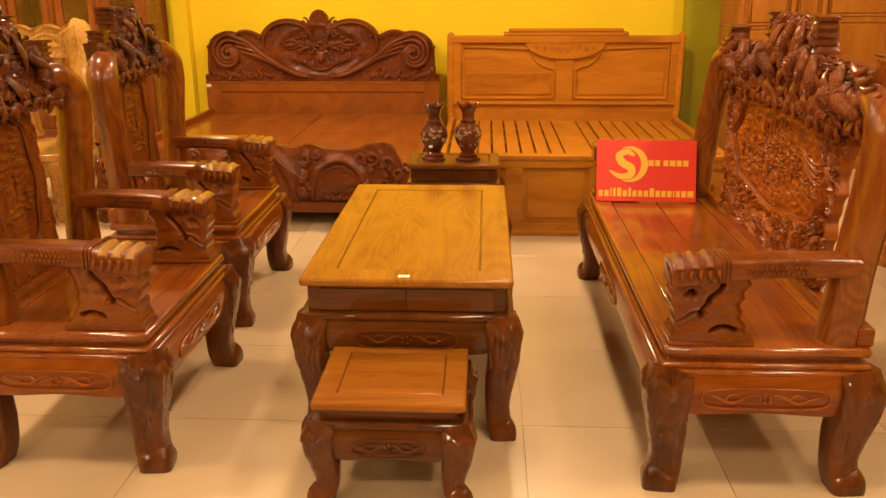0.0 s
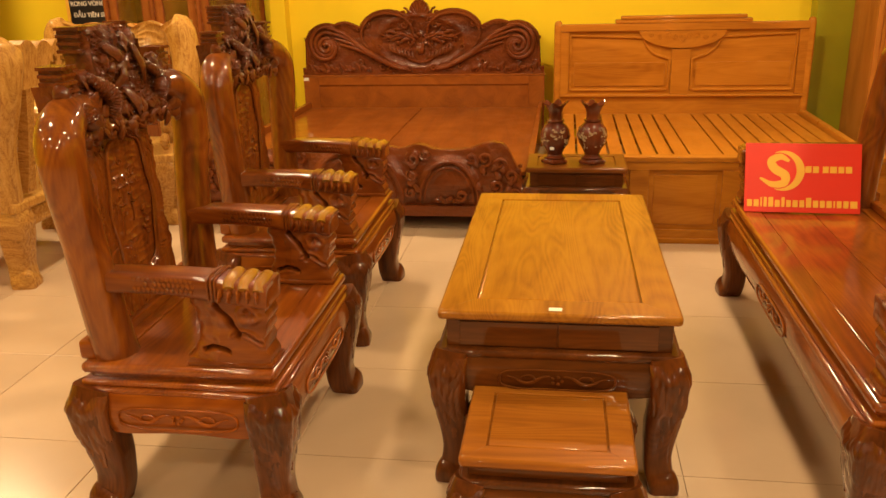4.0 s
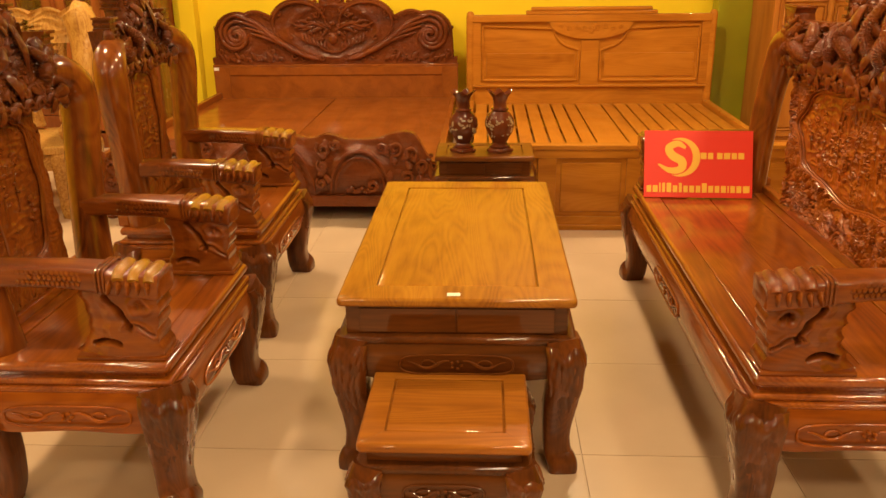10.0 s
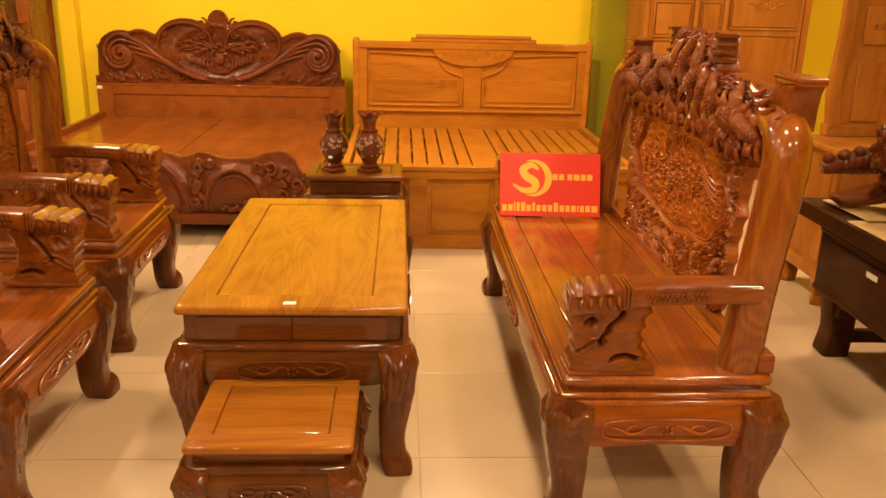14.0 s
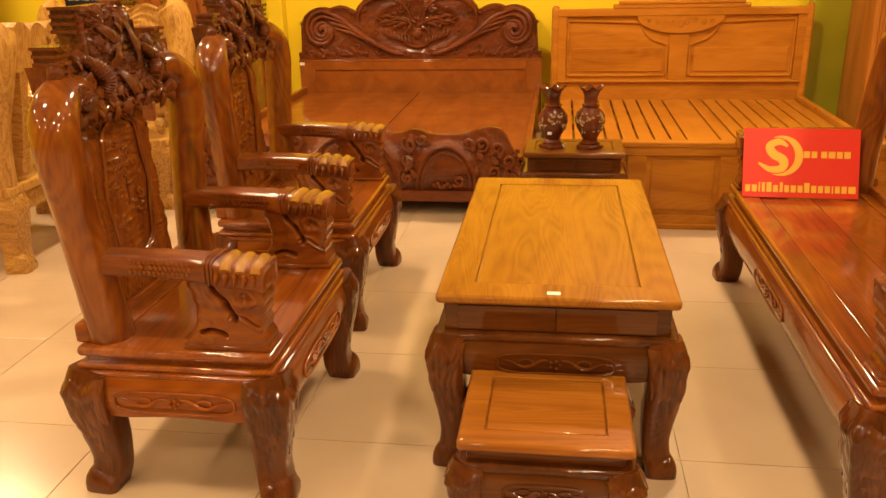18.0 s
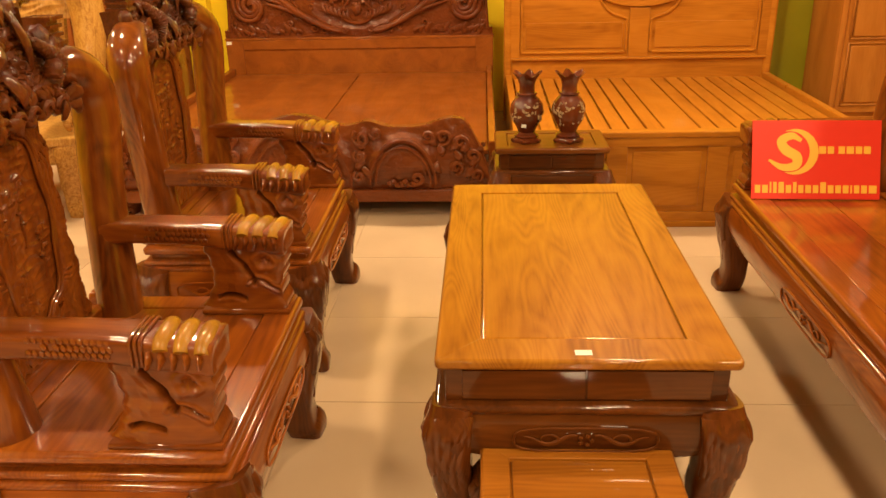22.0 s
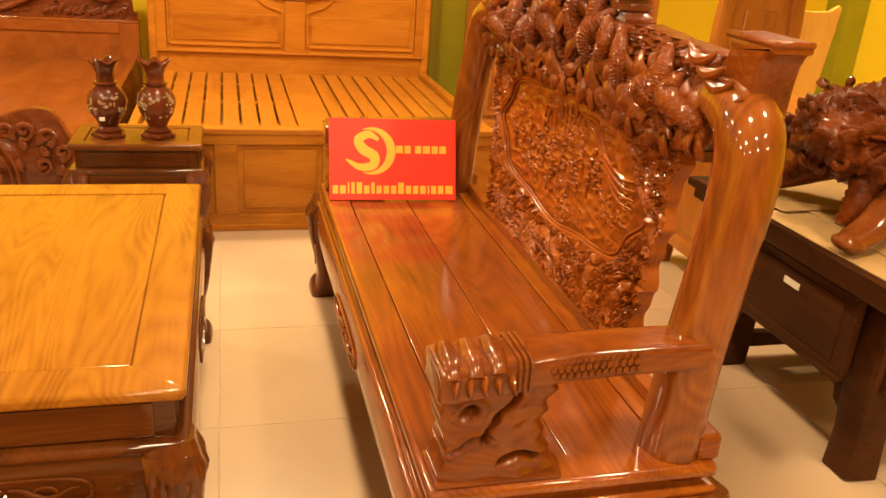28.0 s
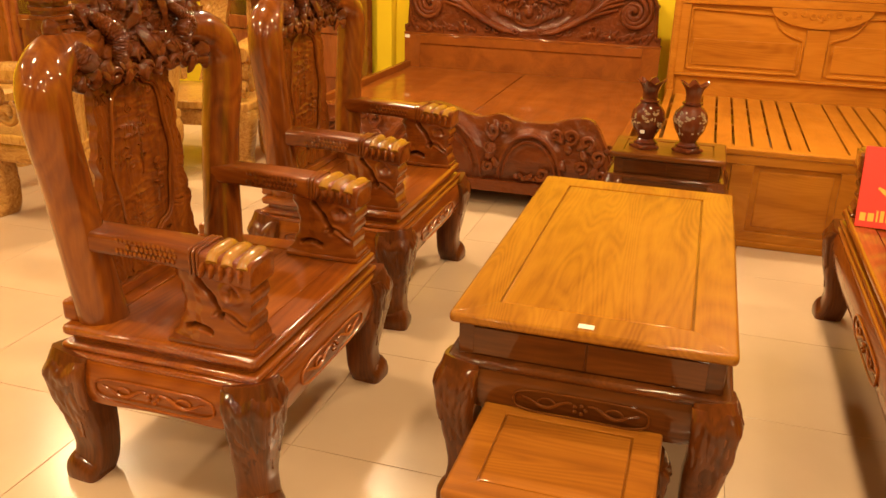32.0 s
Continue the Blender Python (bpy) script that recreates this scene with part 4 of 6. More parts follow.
bench = carved_seat("carved_bench", pose(1.175, 3.415, 0, 0, 0, 180), 0.912, 0.562, "long varnished reddish-brown hardwood bench with a carved landscape back", "bench", "",
                    BN_POST, (0.70, 0.985, bench_top, -0.575, 34, 15, 1.12), (0.56, 0.645, 0.452, 1.03, -0.545, -0.558, (0.0, 0.80), (0.51, 0.182)), 0.850, 23)
for s in (-1, 1):
    flare = [(0.690, 1.222), (0.832, 1.222), (0.833, 1.210), (0.818, 1.205), (0.806, 1.185), (0.800, 1.150), (0.796, 1.09), (0.74, 1.06), (0.68, 1.09), (0.665, 1.13), (0.69, 1.17), (0.705, 1.20)]
    bm = outline([(s * u, z) for u, z in flare], 0.085, 0.009, axis="x")
    bmesh.ops.translate(bm, vec=(-0.632, 0, 0), verts=bm.verts)
    box(-0.63, -0.547, min(s * 0.685, s * 0.836), max(s * 0.685, s * 0.836), 1.219, 1.231, 0.005, bm)
    leaves = []
    for k in range(4):
        line = [Vector((-0.575 + 0.046 + 0.004 * math.sin(3 * t), s * (0.60 + 0.035 * k + 0.10 * t), 1.20 - 0.02 * k - 0.11 * t + 0.10 * t * t)) for t in np.linspace(0, 1, 10)]
        leaves.append(sweep(line, [0.004, 0.012, 0.013, 0.004], 8))
    urn = part("crest_urn", bm, M_CARVE_BN_LIT, bench, "flared square urn at the end of the cresting")
    for leaf in leaves:
        part("urn_leaf", leaf, M_CARVE_BN_LIT, urn)
for s in (-1, 1):
    books(bench, 0.215, 1.215, 0.03, 0.09, -0.585, s)


def panel_table(name, m, wx, wy, h, label, category, drawer, legr, cart, mat_top, group=""):
    """Low table: framed top with a sunk panel, drawer box, waist and cabriole base."""
    ob = thing(name, m, label, category, group)
    x, y, e = wx / 2, wy / 2, 0.14 * min(wx, wy) + 0.008
    part("top_frame", ring_frame(-x, x, -y, y, e, h - 0.025, h, 0.0075), mat_top, ob)
    part("top_panel", box(-x + e + 0.004, x - e - 0.004, -y + e + 0.004, y - e - 0.004, h - 0.024, h - 0.002, 0.004, seg=2), mat_top, ob, "sunk centre panel with flowing grain")
    part("panel_groove", box(-x + e - 0.012, x - e + 0.012, -y + e - 0.012, y - e + 0.012, h - 0.0245, h - 0.0085, 0), mat_top, ob)
    zd = h - 0.03 - drawer
    part("drawer_box", box(-x + 0.022, x - 0.022, -y + 0.022, y - 0.022, zd, h - 0.024, 0.004), M_BASE, ob)
    if drawer > 0.05:
        for s in (-1, 1):
            part("drawer_front", box(-x + 0.06, -0.002, s * (y - 0.0255), s * (y - 0.018), zd + 0.006, h - 0.036, 0.002), M_BASE, ob)
            part("drawer_front", box(0.002, x - 0.06, s * (y - 0.0255), s * (y - 0.018), zd + 0.006, h - 0.036, 0.002), M_BASE, ob)
            part("side_panel", box(s * (x - 0.0255), s * (x - 0.018), -y + 0.06, y - 0.06, zd + 0.006, h - 0.036, 0.002), M_BASE_Y, ob)
    part("frame_moulding", box(-x - 0.004, x + 0.004, -y - 0.004, y + 0.004, zd - 0.024, zd + 0.001, 0.010, seg=3), M_BASE_Y, ob)
    base_frame(ob, -x - 0.011, x + 0.011, -y - 0.011, y + 0.011, zd - 0.024 - min(0.11, 0.3 * h), zd - 0.018, legr, M_BASE, M_BASE_Y, M_BASE, cart, zd - 0.012)
    return ob


panel_table("coffee_table", pose(0.424, 3.3725, 0), 0.667, 1.259, 0.545, "honey-coloured hardwood coffee table with a sunk grain panel", "coffee table", 0.085, 0.047, 0.16, M_TOP)
panel_table("stool", pose(0.405, 2.57, 0), 0.43, 0.40, 0.32, "low honey-brown hardwood stool tucked at the end of the coffee table", "stool", 0.03, 0.038, 0.1, M_STOOL)
panel_table("side_table", pose(0.497, 4.82, 0), 0.495, 0.33, 0.495, "small brown hardwood side table carrying two vases", "side table", 0.07, 0.040, 0.12, M_SIDE)
lab = part("price_label", box(0.398, 0.435, 2.766, 2.788, 0.5455, 0.5465, 0), M_WHITE)
tagged(lab, "small white paper price label on the coffee table", "label")


# ---------------------------------------------------------------- red carved bed
def bed_red():
    xa, xb = -1.74, 0.274
    cx, hw = (xa + xb) / 2, (xb - xa) / 2
    ob = thing("carved_bed", pose(cx, 0, 0), "dark red-brown hardwood bed with carved scroll headboard and bare boards", "bed")
    yh, yf = 7.49, 5.2
    # headboard: plain panel below, scrolled board above
    part("headboard_panel", box(-hw, hw, yh, yh + 0.055, 0.12, 0.585, 0.004), M_BED_L, ob)
    part("headboard_ledge", box(-hw - 0.004, hw + 0.004, yh - 0.012, yh + 0.06, 0.583, 0.602, 0.005), M_BED_L, ob)
    for s in (-1, 1):
        part("headboard_stile", box(s * (hw - 0.13), s * hw, yh - 0.010, yh + 0.001, 0.32, 0.583, 0.003), M_BED_L, ob)
    part("headboard_rail", box(-hw + 0.13, hw - 0.13, yh - 0.010, yh + 0.001, 0.515, 0.583, 0.003), M_BED_L, ob)

    def crown(u):
        """Height of the scrolled silhouette over the ledge."""
        a = abs(u) * hw
        lobe = 0.835 + math.sqrt(max(0, 0.185 ** 2 - (a - 0.79) ** 2)) if abs(a - 0.79) < 0.185 else 0
        slope = 0.955 + 0.075 * math.exp(-((a - 0.64) / 0.14) ** 2) if a < 0.8 else 0
        hump = 0.93 + 0.19 * math.sqrt(max(0, 1 - ((a - 0.27) / 0.24) ** 2)) if abs(a - 0.27) < 0.24 else 0
        mid = 1.085 if a < 0.2 else 0
        return max(lobe, slope, hump, mid, 0.66)

    def fz(u, v):
        x = hw * 0.995 * (2 * u - 1)
        z = 0.602 + v * (crown(2 * u - 1) - 0.602)
        return x, z

    def front(u, v):
        x, z = fz(u, v)
        d = 0.005 * ridge(x, z, 2, 8) + 0.005 * ridge(x, z, 5, 24) + 0.003 * nz(x, z, 8, 45)
        r = math.hypot(x / 0.36, (z - 0.86) / 0.2)
        d += 0.012 * math.exp(-((r - 1) / 0.1) ** 2) - (0.006 if r < 0.95 else 0)
        rim = 0.012 * math.exp(-((1 - v) * (crown(2 * u - 1) - 0.602) / 0.03) ** 2)
        return (x, yh - 0.004 - d - rim, z)

    bm = sheet(150, 26, front, lambda u, v: (fz(u, v)[0], yh + 0.045, fz(u, v)[1]))
    part("headboard_crown", bm, M_BED_L_C, ob, "scroll-carved crown")
    bm = bmesh.new()
    for s in (-1, 1):
        for k, (r, off) in enumerate(((0.166, 0), (0.118, 0.01), (0.070, 0.02))):
            pts = [Vector((s * u, yh - 0.024 - 0.004 * k, z)) for u, z in spiral((0.785, 0.835), r, 1.35, math.radians(120), -1, 40, 0.1)]
            sweep(pts, [0.012, 0.022, 0.022, 0.017, 0.009], 12, bm=bm)
        # plumes sweeping from the lobes down to the centre
        for k in range(4):
            o = 0.044 * k
            pts = [(s * (0.80 - o), yh - 0.022, 0.995 - 1.1 * o), (s * (0.62 - o), yh - 0.030, 0.93 - o), (s * (0.46 - o), yh - 0.032, 0.80 - 0.6 * o), (s * (0.28 - o * 0.6), yh - 0.028, 0.70 - 0.30 * o), (s * 0.12, yh - 0.022, 0.655 - 0.1 * o)]
            sweep(smooth_path(pts, 7), [0.010, 0.020, 0.024, 0.019, 0.007], 12, bm=bm)
        # rims of the two humps
        pts = [Vector((s * (0.27 + 0.215 * math.cos(t)), yh - 0.024, 0.925 + 0.165 * math.sin(t))) for t in np.linspace(-0.7, math.pi, 26)]
        sweep(pts, [0.007, 0.014, 0.014, 0.008], 8, bm=bm)
        for t in range(6):
            c = (s * (0.10 + 0.028 * t), yh - 0.014, 0.905 + 0.008 * math.sin(t * 1.3) - 0.004 * t)
            blob(c, (0.022, 0.012, 0.013), (0, s * 20, 0), 0.25, bm, 1, 30)
        for t in range(9):
            blob((s * (0.62 + 0.035 * t), yh - 0.012, 0.645 + 0.018 * math.sin(t * 2.1)), (0.026, 0.014, 0.018), (0, 30 * t, 0), 0.3, bm, 1, 20)
        for t in range(4):
            pts = spiral((s * (0.10 + 0.075 * t), 0.655 + 0.012 * (t % 2)), 0.03, 1.1, 0.5, s, 14, 0.2)
            sweep([Vector((u, yh - 0.02, z)) for u, z in pts], [0.004, 0.009, 0.006], 6, bm=bm)
    for s in (-1, 1):
        for c, z, r in ((0.13, 0.995, 0.032), (0.43, 1.0, 0.026), (0.20, 0.80, 0.028), (0.34, 0.82, 0.026), (0.08, 1.03, 0.024), (0.50, 0.70, 0.028), (0.60, 0.66, 0.024), (0.93, 0.70, 0.026)):
            sweep([Vector((u, yh - 0.022, q)) for u, q in spiral((s * c, z), r, 1.3, c * 9, s, 18, 0.15)], [0.005, 0.009, 0.006], 7, bm=bm)
        sweep(smooth_path([(s * 0.05, yh - 0.022, 0.885), (s * 0.15, yh - 0.026, 0.925), (s * 0.25, yh - 0.026, 0.90), (s * 0.36, yh - 0.020, 0.945)], 7), [0.006, 0.011, 0.010, 0.003], 8, bm=bm)
        for j in range(5):
            sweep([Vector((s * (0.06 + 0.012 * j + 0.02 * t), yh - 0.020, 0.86 - 0.012 * j - 0.035 * t)) for t in np.linspace(0, 1, 6)], [0.005, 0.007, 0.002], 6, bm=bm)
    for t in range(14):
        a = t * 0.449
        blob((0.075 * math.cos(a) * (0.4 + 0.6 * (t % 3) / 2), yh - 0.014, 0.875 + 0.05 * math.sin(a)), (0.017, 0.012, 0.015), (0, 40 * t, 0), 0.3, bm, 1, 30)
    pts = [Vector((0.13 * math.cos(t), yh - 0.02, 0.80 + 0.10 * math.sin(t))) for t in np.linspace(math.pi, 2 * math.pi, 18)]
    sweep(pts, [0.006, 0.012, 0.012, 0.006], 8, bm=bm)
    blob((0, yh - 0.012, 0.80), (0.035, 0.016, 0.045), (0, 0, 0), 0.2, bm, 2, 20)
    for s in (-1, 1):
        for j in range(6):
            x0, z = 0.05 + 0.035 * j, 0.895 + 0.006 * j - 0.02 * (j % 2)
            leaf_blade((s * x0, yh - 0.018, z), (s * (x0 + 0.075), yh - 0.020, z + 0.028 - 0.045 * (j % 2)), (0, -0.006, 0.012), 0.010, bm, 0.4, (0, 1, 0))
        for j in range(7):
            x0 = 0.04 + 0.030 * j
            leaf_blade((s * x0, yh - 0.020, 0.715 + 0.010 * j), (s * (x0 + 0.03), yh - 0.022, 0.770 + 0.012 * j), (s * 0.012, -0.006, 0), 0.009, bm, 0.5, (0, 1, 0))
        for j in range(26):
            a = 0.10 + 0.86 * j / 25
            z = crown(a / hw) - 0.018
            sweep([Vector((u, yh - 0.020, q)) for u, q in spiral((s * a, z), 0.017, 1.1, 0.6 * j, s, 12, 0.2)], [0.003, 0.006, 0.004], 6, bm=bm)
        for j in range(12):
            a = 0.42 + 0.045 * j
            leaf_blade((s * a, yh - 0.012, 0.622), (s * (a + 0.035), yh - 0.018, 0.655 + 0.02 * (j % 3)), (-s * 0.008, -0.006, 0.008), 0.011, bm, 0.5, (0, 1, 0))
        edge = [Vector((s * hw * 0.985 * u, yh - 0.012, crown(u) - 0.008)) for u in np.linspace(0.10, 0.985, 60)]
        sweep(edge, [0.010, 0.013, 0.013, 0.010], 8, bm=bm)
        for j in range(16):
            x0, z = 0.06 + 0.26 * ((j * 7) % 16) / 16, 0.74 + 0.30 * ((j * 5) % 16) / 16
            if math.hypot((x0 - 0.0) / 0.34, (z - 0.88) / 0.17) < 1:
                leaf_blade((s * x0, yh - 0.004, z), (s * (x0 + 0.045 * math.cos(j)), yh - 0.008, z + 0.03 * math.sin(j * 1.7)), (0, -0.008, 0.010), 0.012, bm, 0.5, (0, 1, 0))
    part("scroll_carving", bm, M_BED_L_C, ob, "carved plumes, flowers and volutes")
    # shell finial
    bm = sheet(40, 12, lambda u, v: (0.085 * (0.35 + 0.65 * v) * math.cos(math.pi * (1 - u)), yh - 0.02 - 0.012 * abs(math.sin(9 * math.pi * u)) * v, 1.075 + 0.112 * v * math.sin(math.pi * u) + 0.006 * v),
               lambda u, v: (0.085 * (0.35 + 0.65 * v) * math.cos(math.pi * (1 - u)), yh + 0.025, 1.075 + 0.112 * v * math.sin(math.pi * u) + 0.006 * v))
    for s in (-1, 1):
        sweep([Vector((u, yh - 0.005, z)) for u, z in spiral((s * 0.13, 1.085), 0.045, 1.2, math.pi / 2, s, 20, 0.2)], [0.008, 0.014, 0.008], 8, bm=bm)
    part("finial", bm, M_BED_L_C, ob, "carved shell finial")
    # platform boards and side rails
    zp = 0.33
    planks(ob, "bed_board", -hw + 0.05, hw - 0.05, yf + 0.05, yh - 0.012, zp - 0.022, zp, 2, "y", M_BED_L, 0.006)
    for s in (-1, 1):
        part("side_rail", box(s * (hw - 0.05), s * (hw - 0.012), yf + 0.045, yh, 0.13, zp + 0.045, 0.006), M_BED_L, ob)
        part("leg", box(s * (hw - 0.09), s * (hw - 0.01), yh - 0.01, yh + 0.05, 0, 0.13, 0.006), M_BED_L, ob)
        part("leg", leg(s * (hw - 0.06), yf + 0.05, s, -1, 0.14, 0.05), M_BED_L_C, ob)

    # footboard: wavy top, two arched cartouches, rail
    def wave(u):
        a = abs(u) * hw
        return (0.470 + 0.064 * math.exp(-(a / 0.17) ** 2) + 0.030 * math.exp(-((a - 0.37) / 0.07) ** 2) + 0.044 * math.exp(-((a - 0.80) / 0.11) ** 2)) - 0.15 * max(0, (a - 0.86) / 0.1) ** 1.5

    def ffront(u, v):
        x = (hw - 0.03) * (2 * u - 1)
        z = 0.15 + v * (wave(2 * u - 1) - 0.15)
        bulge = 0.045 * math.sin(math.pi * min(1, v * 0.85 + 0.1))
        d = 0.006 * ridge(x, z, 3, 9) + 0.004 * ridge(x, z, 12, 26)
        for c, rx, rz in ((-0.53, 0.165, 0.225), (0.0, 0.27, 0.30), (0.53, 0.165, 0.225)):
            r = math.hypot((x - c) / rx, (z - 0.19) / rz)
            d += 0.016 * math.exp(-((r - 1) / 0.09) ** 2) + 0.008 * math.exp(-((r - 0.80) / 0.05) ** 2) + (0.010 * (1 - r * r) - 0.006 * ridge(x, z, 3, 9) - 0.004 * ridge(x, z, 12, 26) if r < 0.74 else 0)
        d += 0.012 * math.exp(-((1 - v) / 0.09) ** 2)
        return (x, yf - bulge - d, z)

    bm = sheet(170, 30, ffront, lambda u, v: ((hw - 0.03) * (2 * u - 1), yf + 0.03, 0.15 + v * (wave(2 * u - 1) - 0.15)))
    part("footboard", bm, M_BED_L_C, ob, "wavy carved footboard")
    bm = bmesh.new()
    for s in (-1, 1):
        for c, z, r in ((0.33, 0.425, 0.045), (0.735, 0.425, 0.042), (0.66, 0.43, 0.03), (0.40, 0.45, 0.03), (0.32, 0.33, 0.035), (0.82, 0.40, 0.04), (0.88, 0.33, 0.035), (0.80, 0.27, 0.035), (0.90, 0.23, 0.03), (0.60, 0.215, 0.035), (0.31, 0.23, 0.03)):
            sweep([Vector((u, yf - 0.062, q)) for u, q in spiral((s * c, z), r, 1.3, 0.6 + c * 5, s, 18, 0.15)], [0.008, 0.014, 0.009], 7, bm=bm)
        for t in range(7):
            blob((s * (0.46 + 0.02 * t), yf - 0.05, 0.185 + 0.01 * math.sin(2 * t)), (0.016, 0.012, 0.014), (0, 30 * t, 0), 0.3, bm, 1, 30)
            blob((s * (0.86 + 0.012 * t), yf - 0.045, 0.22 + 0.028 * t), (0.014, 0.012, 0.016), (0, 30 * t, 0), 0.3, bm, 1, 30)
    for c, rx, rz in ((-0.53, 0.165, 0.225), (0.0, 0.27, 0.29), (0.53, 0.165, 0.225)):
        for f, q in ((1.0, 0.013), (0.84, 0.009)):
            pts = [Vector((c + rx * f * math.cos(t), yf - 0.060 + 0.03 * max(0, -math.sin(t)), 0.185 + rz * f * math.sin(t))) for t in np.linspace(0, math.pi, 26)]
            sweep(pts, [q * 0.6, q, q, q * 0.6], 8, bm=bm)
    for s in (-1, 1):
        for j in range(14):
            a = (0.29, 0.33, 0.36, 0.31, 0.70, 0.73, 0.77, 0.81, 0.85, 0.88, 0.72, 0.79, 0.84, 0.35)[j]
            z = (0.30, 0.36, 0.42, 0.26, 0.38, 0.33, 0.36, 0.30, 0.34, 0.27, 0.24, 0.24, 0.22, 0.22)[j]
            leaf_blade((s * a, yf - 0.050, z), (s * (a + 0.03 * math.cos(j * 2.1)), yf - 0.056, z + 0.05), (s * 0.012 * math.cos(j), -0.010, 0), 0.014, bm, 0.6, (0, 1, 0))
    part("foot_carving", bm, M_BED_L_C, ob, "carved leaf scrolls")
    part("foot_rail", box(-hw + 0.02, hw - 0.02, yf - 0.045, yf + 0.03, 0.085, 0.152, 0.008), M_BED_L_C, ob)
    tag = part("bed_label", box(xa + 0.005, xa + 0.045, yh - 0.0135, yh - 0.0125, 0.555, 0.58, 0), M_WHITE)
    tagged(tag, "small white paper label stuck on the red bed", "label")
    # Added near-black sheet that deepens the shade below the bed.
    tagged(part("under_bed_mat", box(xa + 0.25, xb - 0.25, 5.75, 6.6, 0.0, 0.02, 0.004), M_VOID), "near-black sheet standing for the shade under the red bed", "cloth")


bed_red()


# ---------------------------------------------------------------- golden panel bed
def bed_gold():
    xa, xb = 0.357, 2.258
    cx, hw = (xa + xb) / 2, (xb - xa) / 2
    yh, yf = 7.285, 5.02
    ob = thing("panel_bed", pose(cx, 0, 0), "golden-brown hardwood bed with panelled headboard and bare slats", "bed")
    for s in (-1, 1):
        part("post", sweep([Vector((s * (hw - 0.022), yh + 0.02, z)) for z in (0, 0.3, 0.98, 1.005, 1.018)], [0.03, 0.03, 0.03, 0.026, 0.012], 14, square=3), M_BED_R, ob)
    part("headboard_panel", box(-hw + 0.04, hw - 0.04, yh + 0.012, yh + 0.045, 0.2, 0.985, 0.003), M_BED_R, ob)
    part("top_rail", box(-hw + 0.035, hw - 0.035, yh - 0.012, yh + 0.05, 0.935, 0.992, 0.008), M_BED_R, ob)
    part("cornice", box(-0.50, 0.50, yh - 0.016, yh + 0.05, 0.990, 1.022, 0.008), M_BED_R, ob)
    part("cornice", box(-0.46, 0.46, yh - 0.022, yh + 0.05, 1.020, 1.048, 0.010), M_BED_R, ob)
    part("bottom_bead", box(-hw + 0.04, hw - 0.04, yh - 0.014, yh + 0.02, 0.438, 0.456, 0.007), M_BED_R, ob)
    for s in (-1, 1):
        part("stile", box(s * (hw - 0.105), s * (hw - 0.04), yh - 0.004, yh + 0.02, 0.456, 0.935, 0.004), M_BED_R, ob)
        # mitred bead round each sunk panel with a curved inner corner
        x1, x0 = hw - 0.118, 0.085
        arc = [(x0 + 0.20 * math.sin(t) * 1.0, 0.905 - 0.19 * math.cos(t) * 0.9) for t in np.linspace(0.25, 1.45, 9)]
        loop = [(x0, 0.49), (x0, 0.72)] + arc + [(x1, 0.905), (x1, 0.49), (x0, 0.49)]
        pts = []
        for (a, b), (c, d) in zip(loop, loop[1:]):
            pts += [Vector((s * (a + (c - a) * t), yh + 0.008, b + (d - b) * t)) for t in (0.02, 0.5, 0.98)]
        part("panel_bead", sweep(pts, [0.010], 8, up=(0, 1, 0)), M_BED_R, ob)
        part("panel", box(s * (x0 + 0.03), s * (x1 - 0.03), yh + 0.004, yh + 0.014, 0.52, 0.70, 0.004), M_BED_R, ob)
    part("mid_stile", box(-0.07, 0.07, yh - 0.004, yh + 0.014, 0.456, 0.80, 0.004), M_BED_R, ob)
    half = [(0.32 * math.cos(t), 0.935 + 0.13 * math.sin(t)) for t in np.linspace(math.pi, 2 * math.pi, 26)]
    fan = part("carved_fan", shift_y(outline(half, 0.022, 0.004), yh - 0.014), M_BED_R, ob, "half-round carved plaque")
    for s in (-1, 1):
        for k in range(4):
            part("scroll", sweep([Vector((u, yh - 0.016, z)) for u, z in spiral((s * (0.05 + 0.06 * k), 0.89 + 0.012 * (k % 2) - 0.0), 0.026 - 0.003 * k, 1.2, 0.4 + k, s, 16, 0.2)], [0.003, 0.006, 0.004], 6), M_BED_R, fan)
    for k in range(6):
        part("petal", blob((0.02 * math.cos(k * 1.05), yh - 0.015, 0.875 + 0.02 * math.sin(k * 1.05)), (0.011, 0.006, 0.011), sub=1), M_BED_R, fan)
    # slats lie low between deep rails
    zp = 0.305
    n = 18
    w = (2 * hw - 0.12) / n
    for i in range(n):
        xx = -hw + 0.06 + i * w
        if i == n // 2 - 1:
            part("slat", box(xx + 0.004, xx + 2 * w - 0.004, yf + 0.06, yh + 0.01, zp - 0.02, zp, 0.003), M_BED_R_Y, ob)
        elif i != n // 2:
            part("slat", box(xx + 0.007, xx + w - 0.007, yf + 0.06, yh + 0.01, zp - 0.02, zp, 0.003), M_BED_R_Y, ob)
    for k in range(4):
        yy = yf + 0.3 + k * 0.55
        part("slat_bearer", box(-hw + 0.05, hw - 0.05, yy, yy + 0.06, zp - 0.06, zp - 0.021, 0.003), M_BED_R, ob)
    for s in (-1, 1):
        part("side_rail", box(s * (hw - 0.05), s * (hw - 0.005), yf + 0.05, yh, 0.03, zp + 0.03, 0.005), M_BED_R_Y, ob)
    # boxed foot with sunk panels
    part("foot_top_rail", box(-hw - 0.01, hw + 0.01, yf - 0.012, yf + 0.065, 0.445, 0.474, 0.007), M_BED_R, ob)
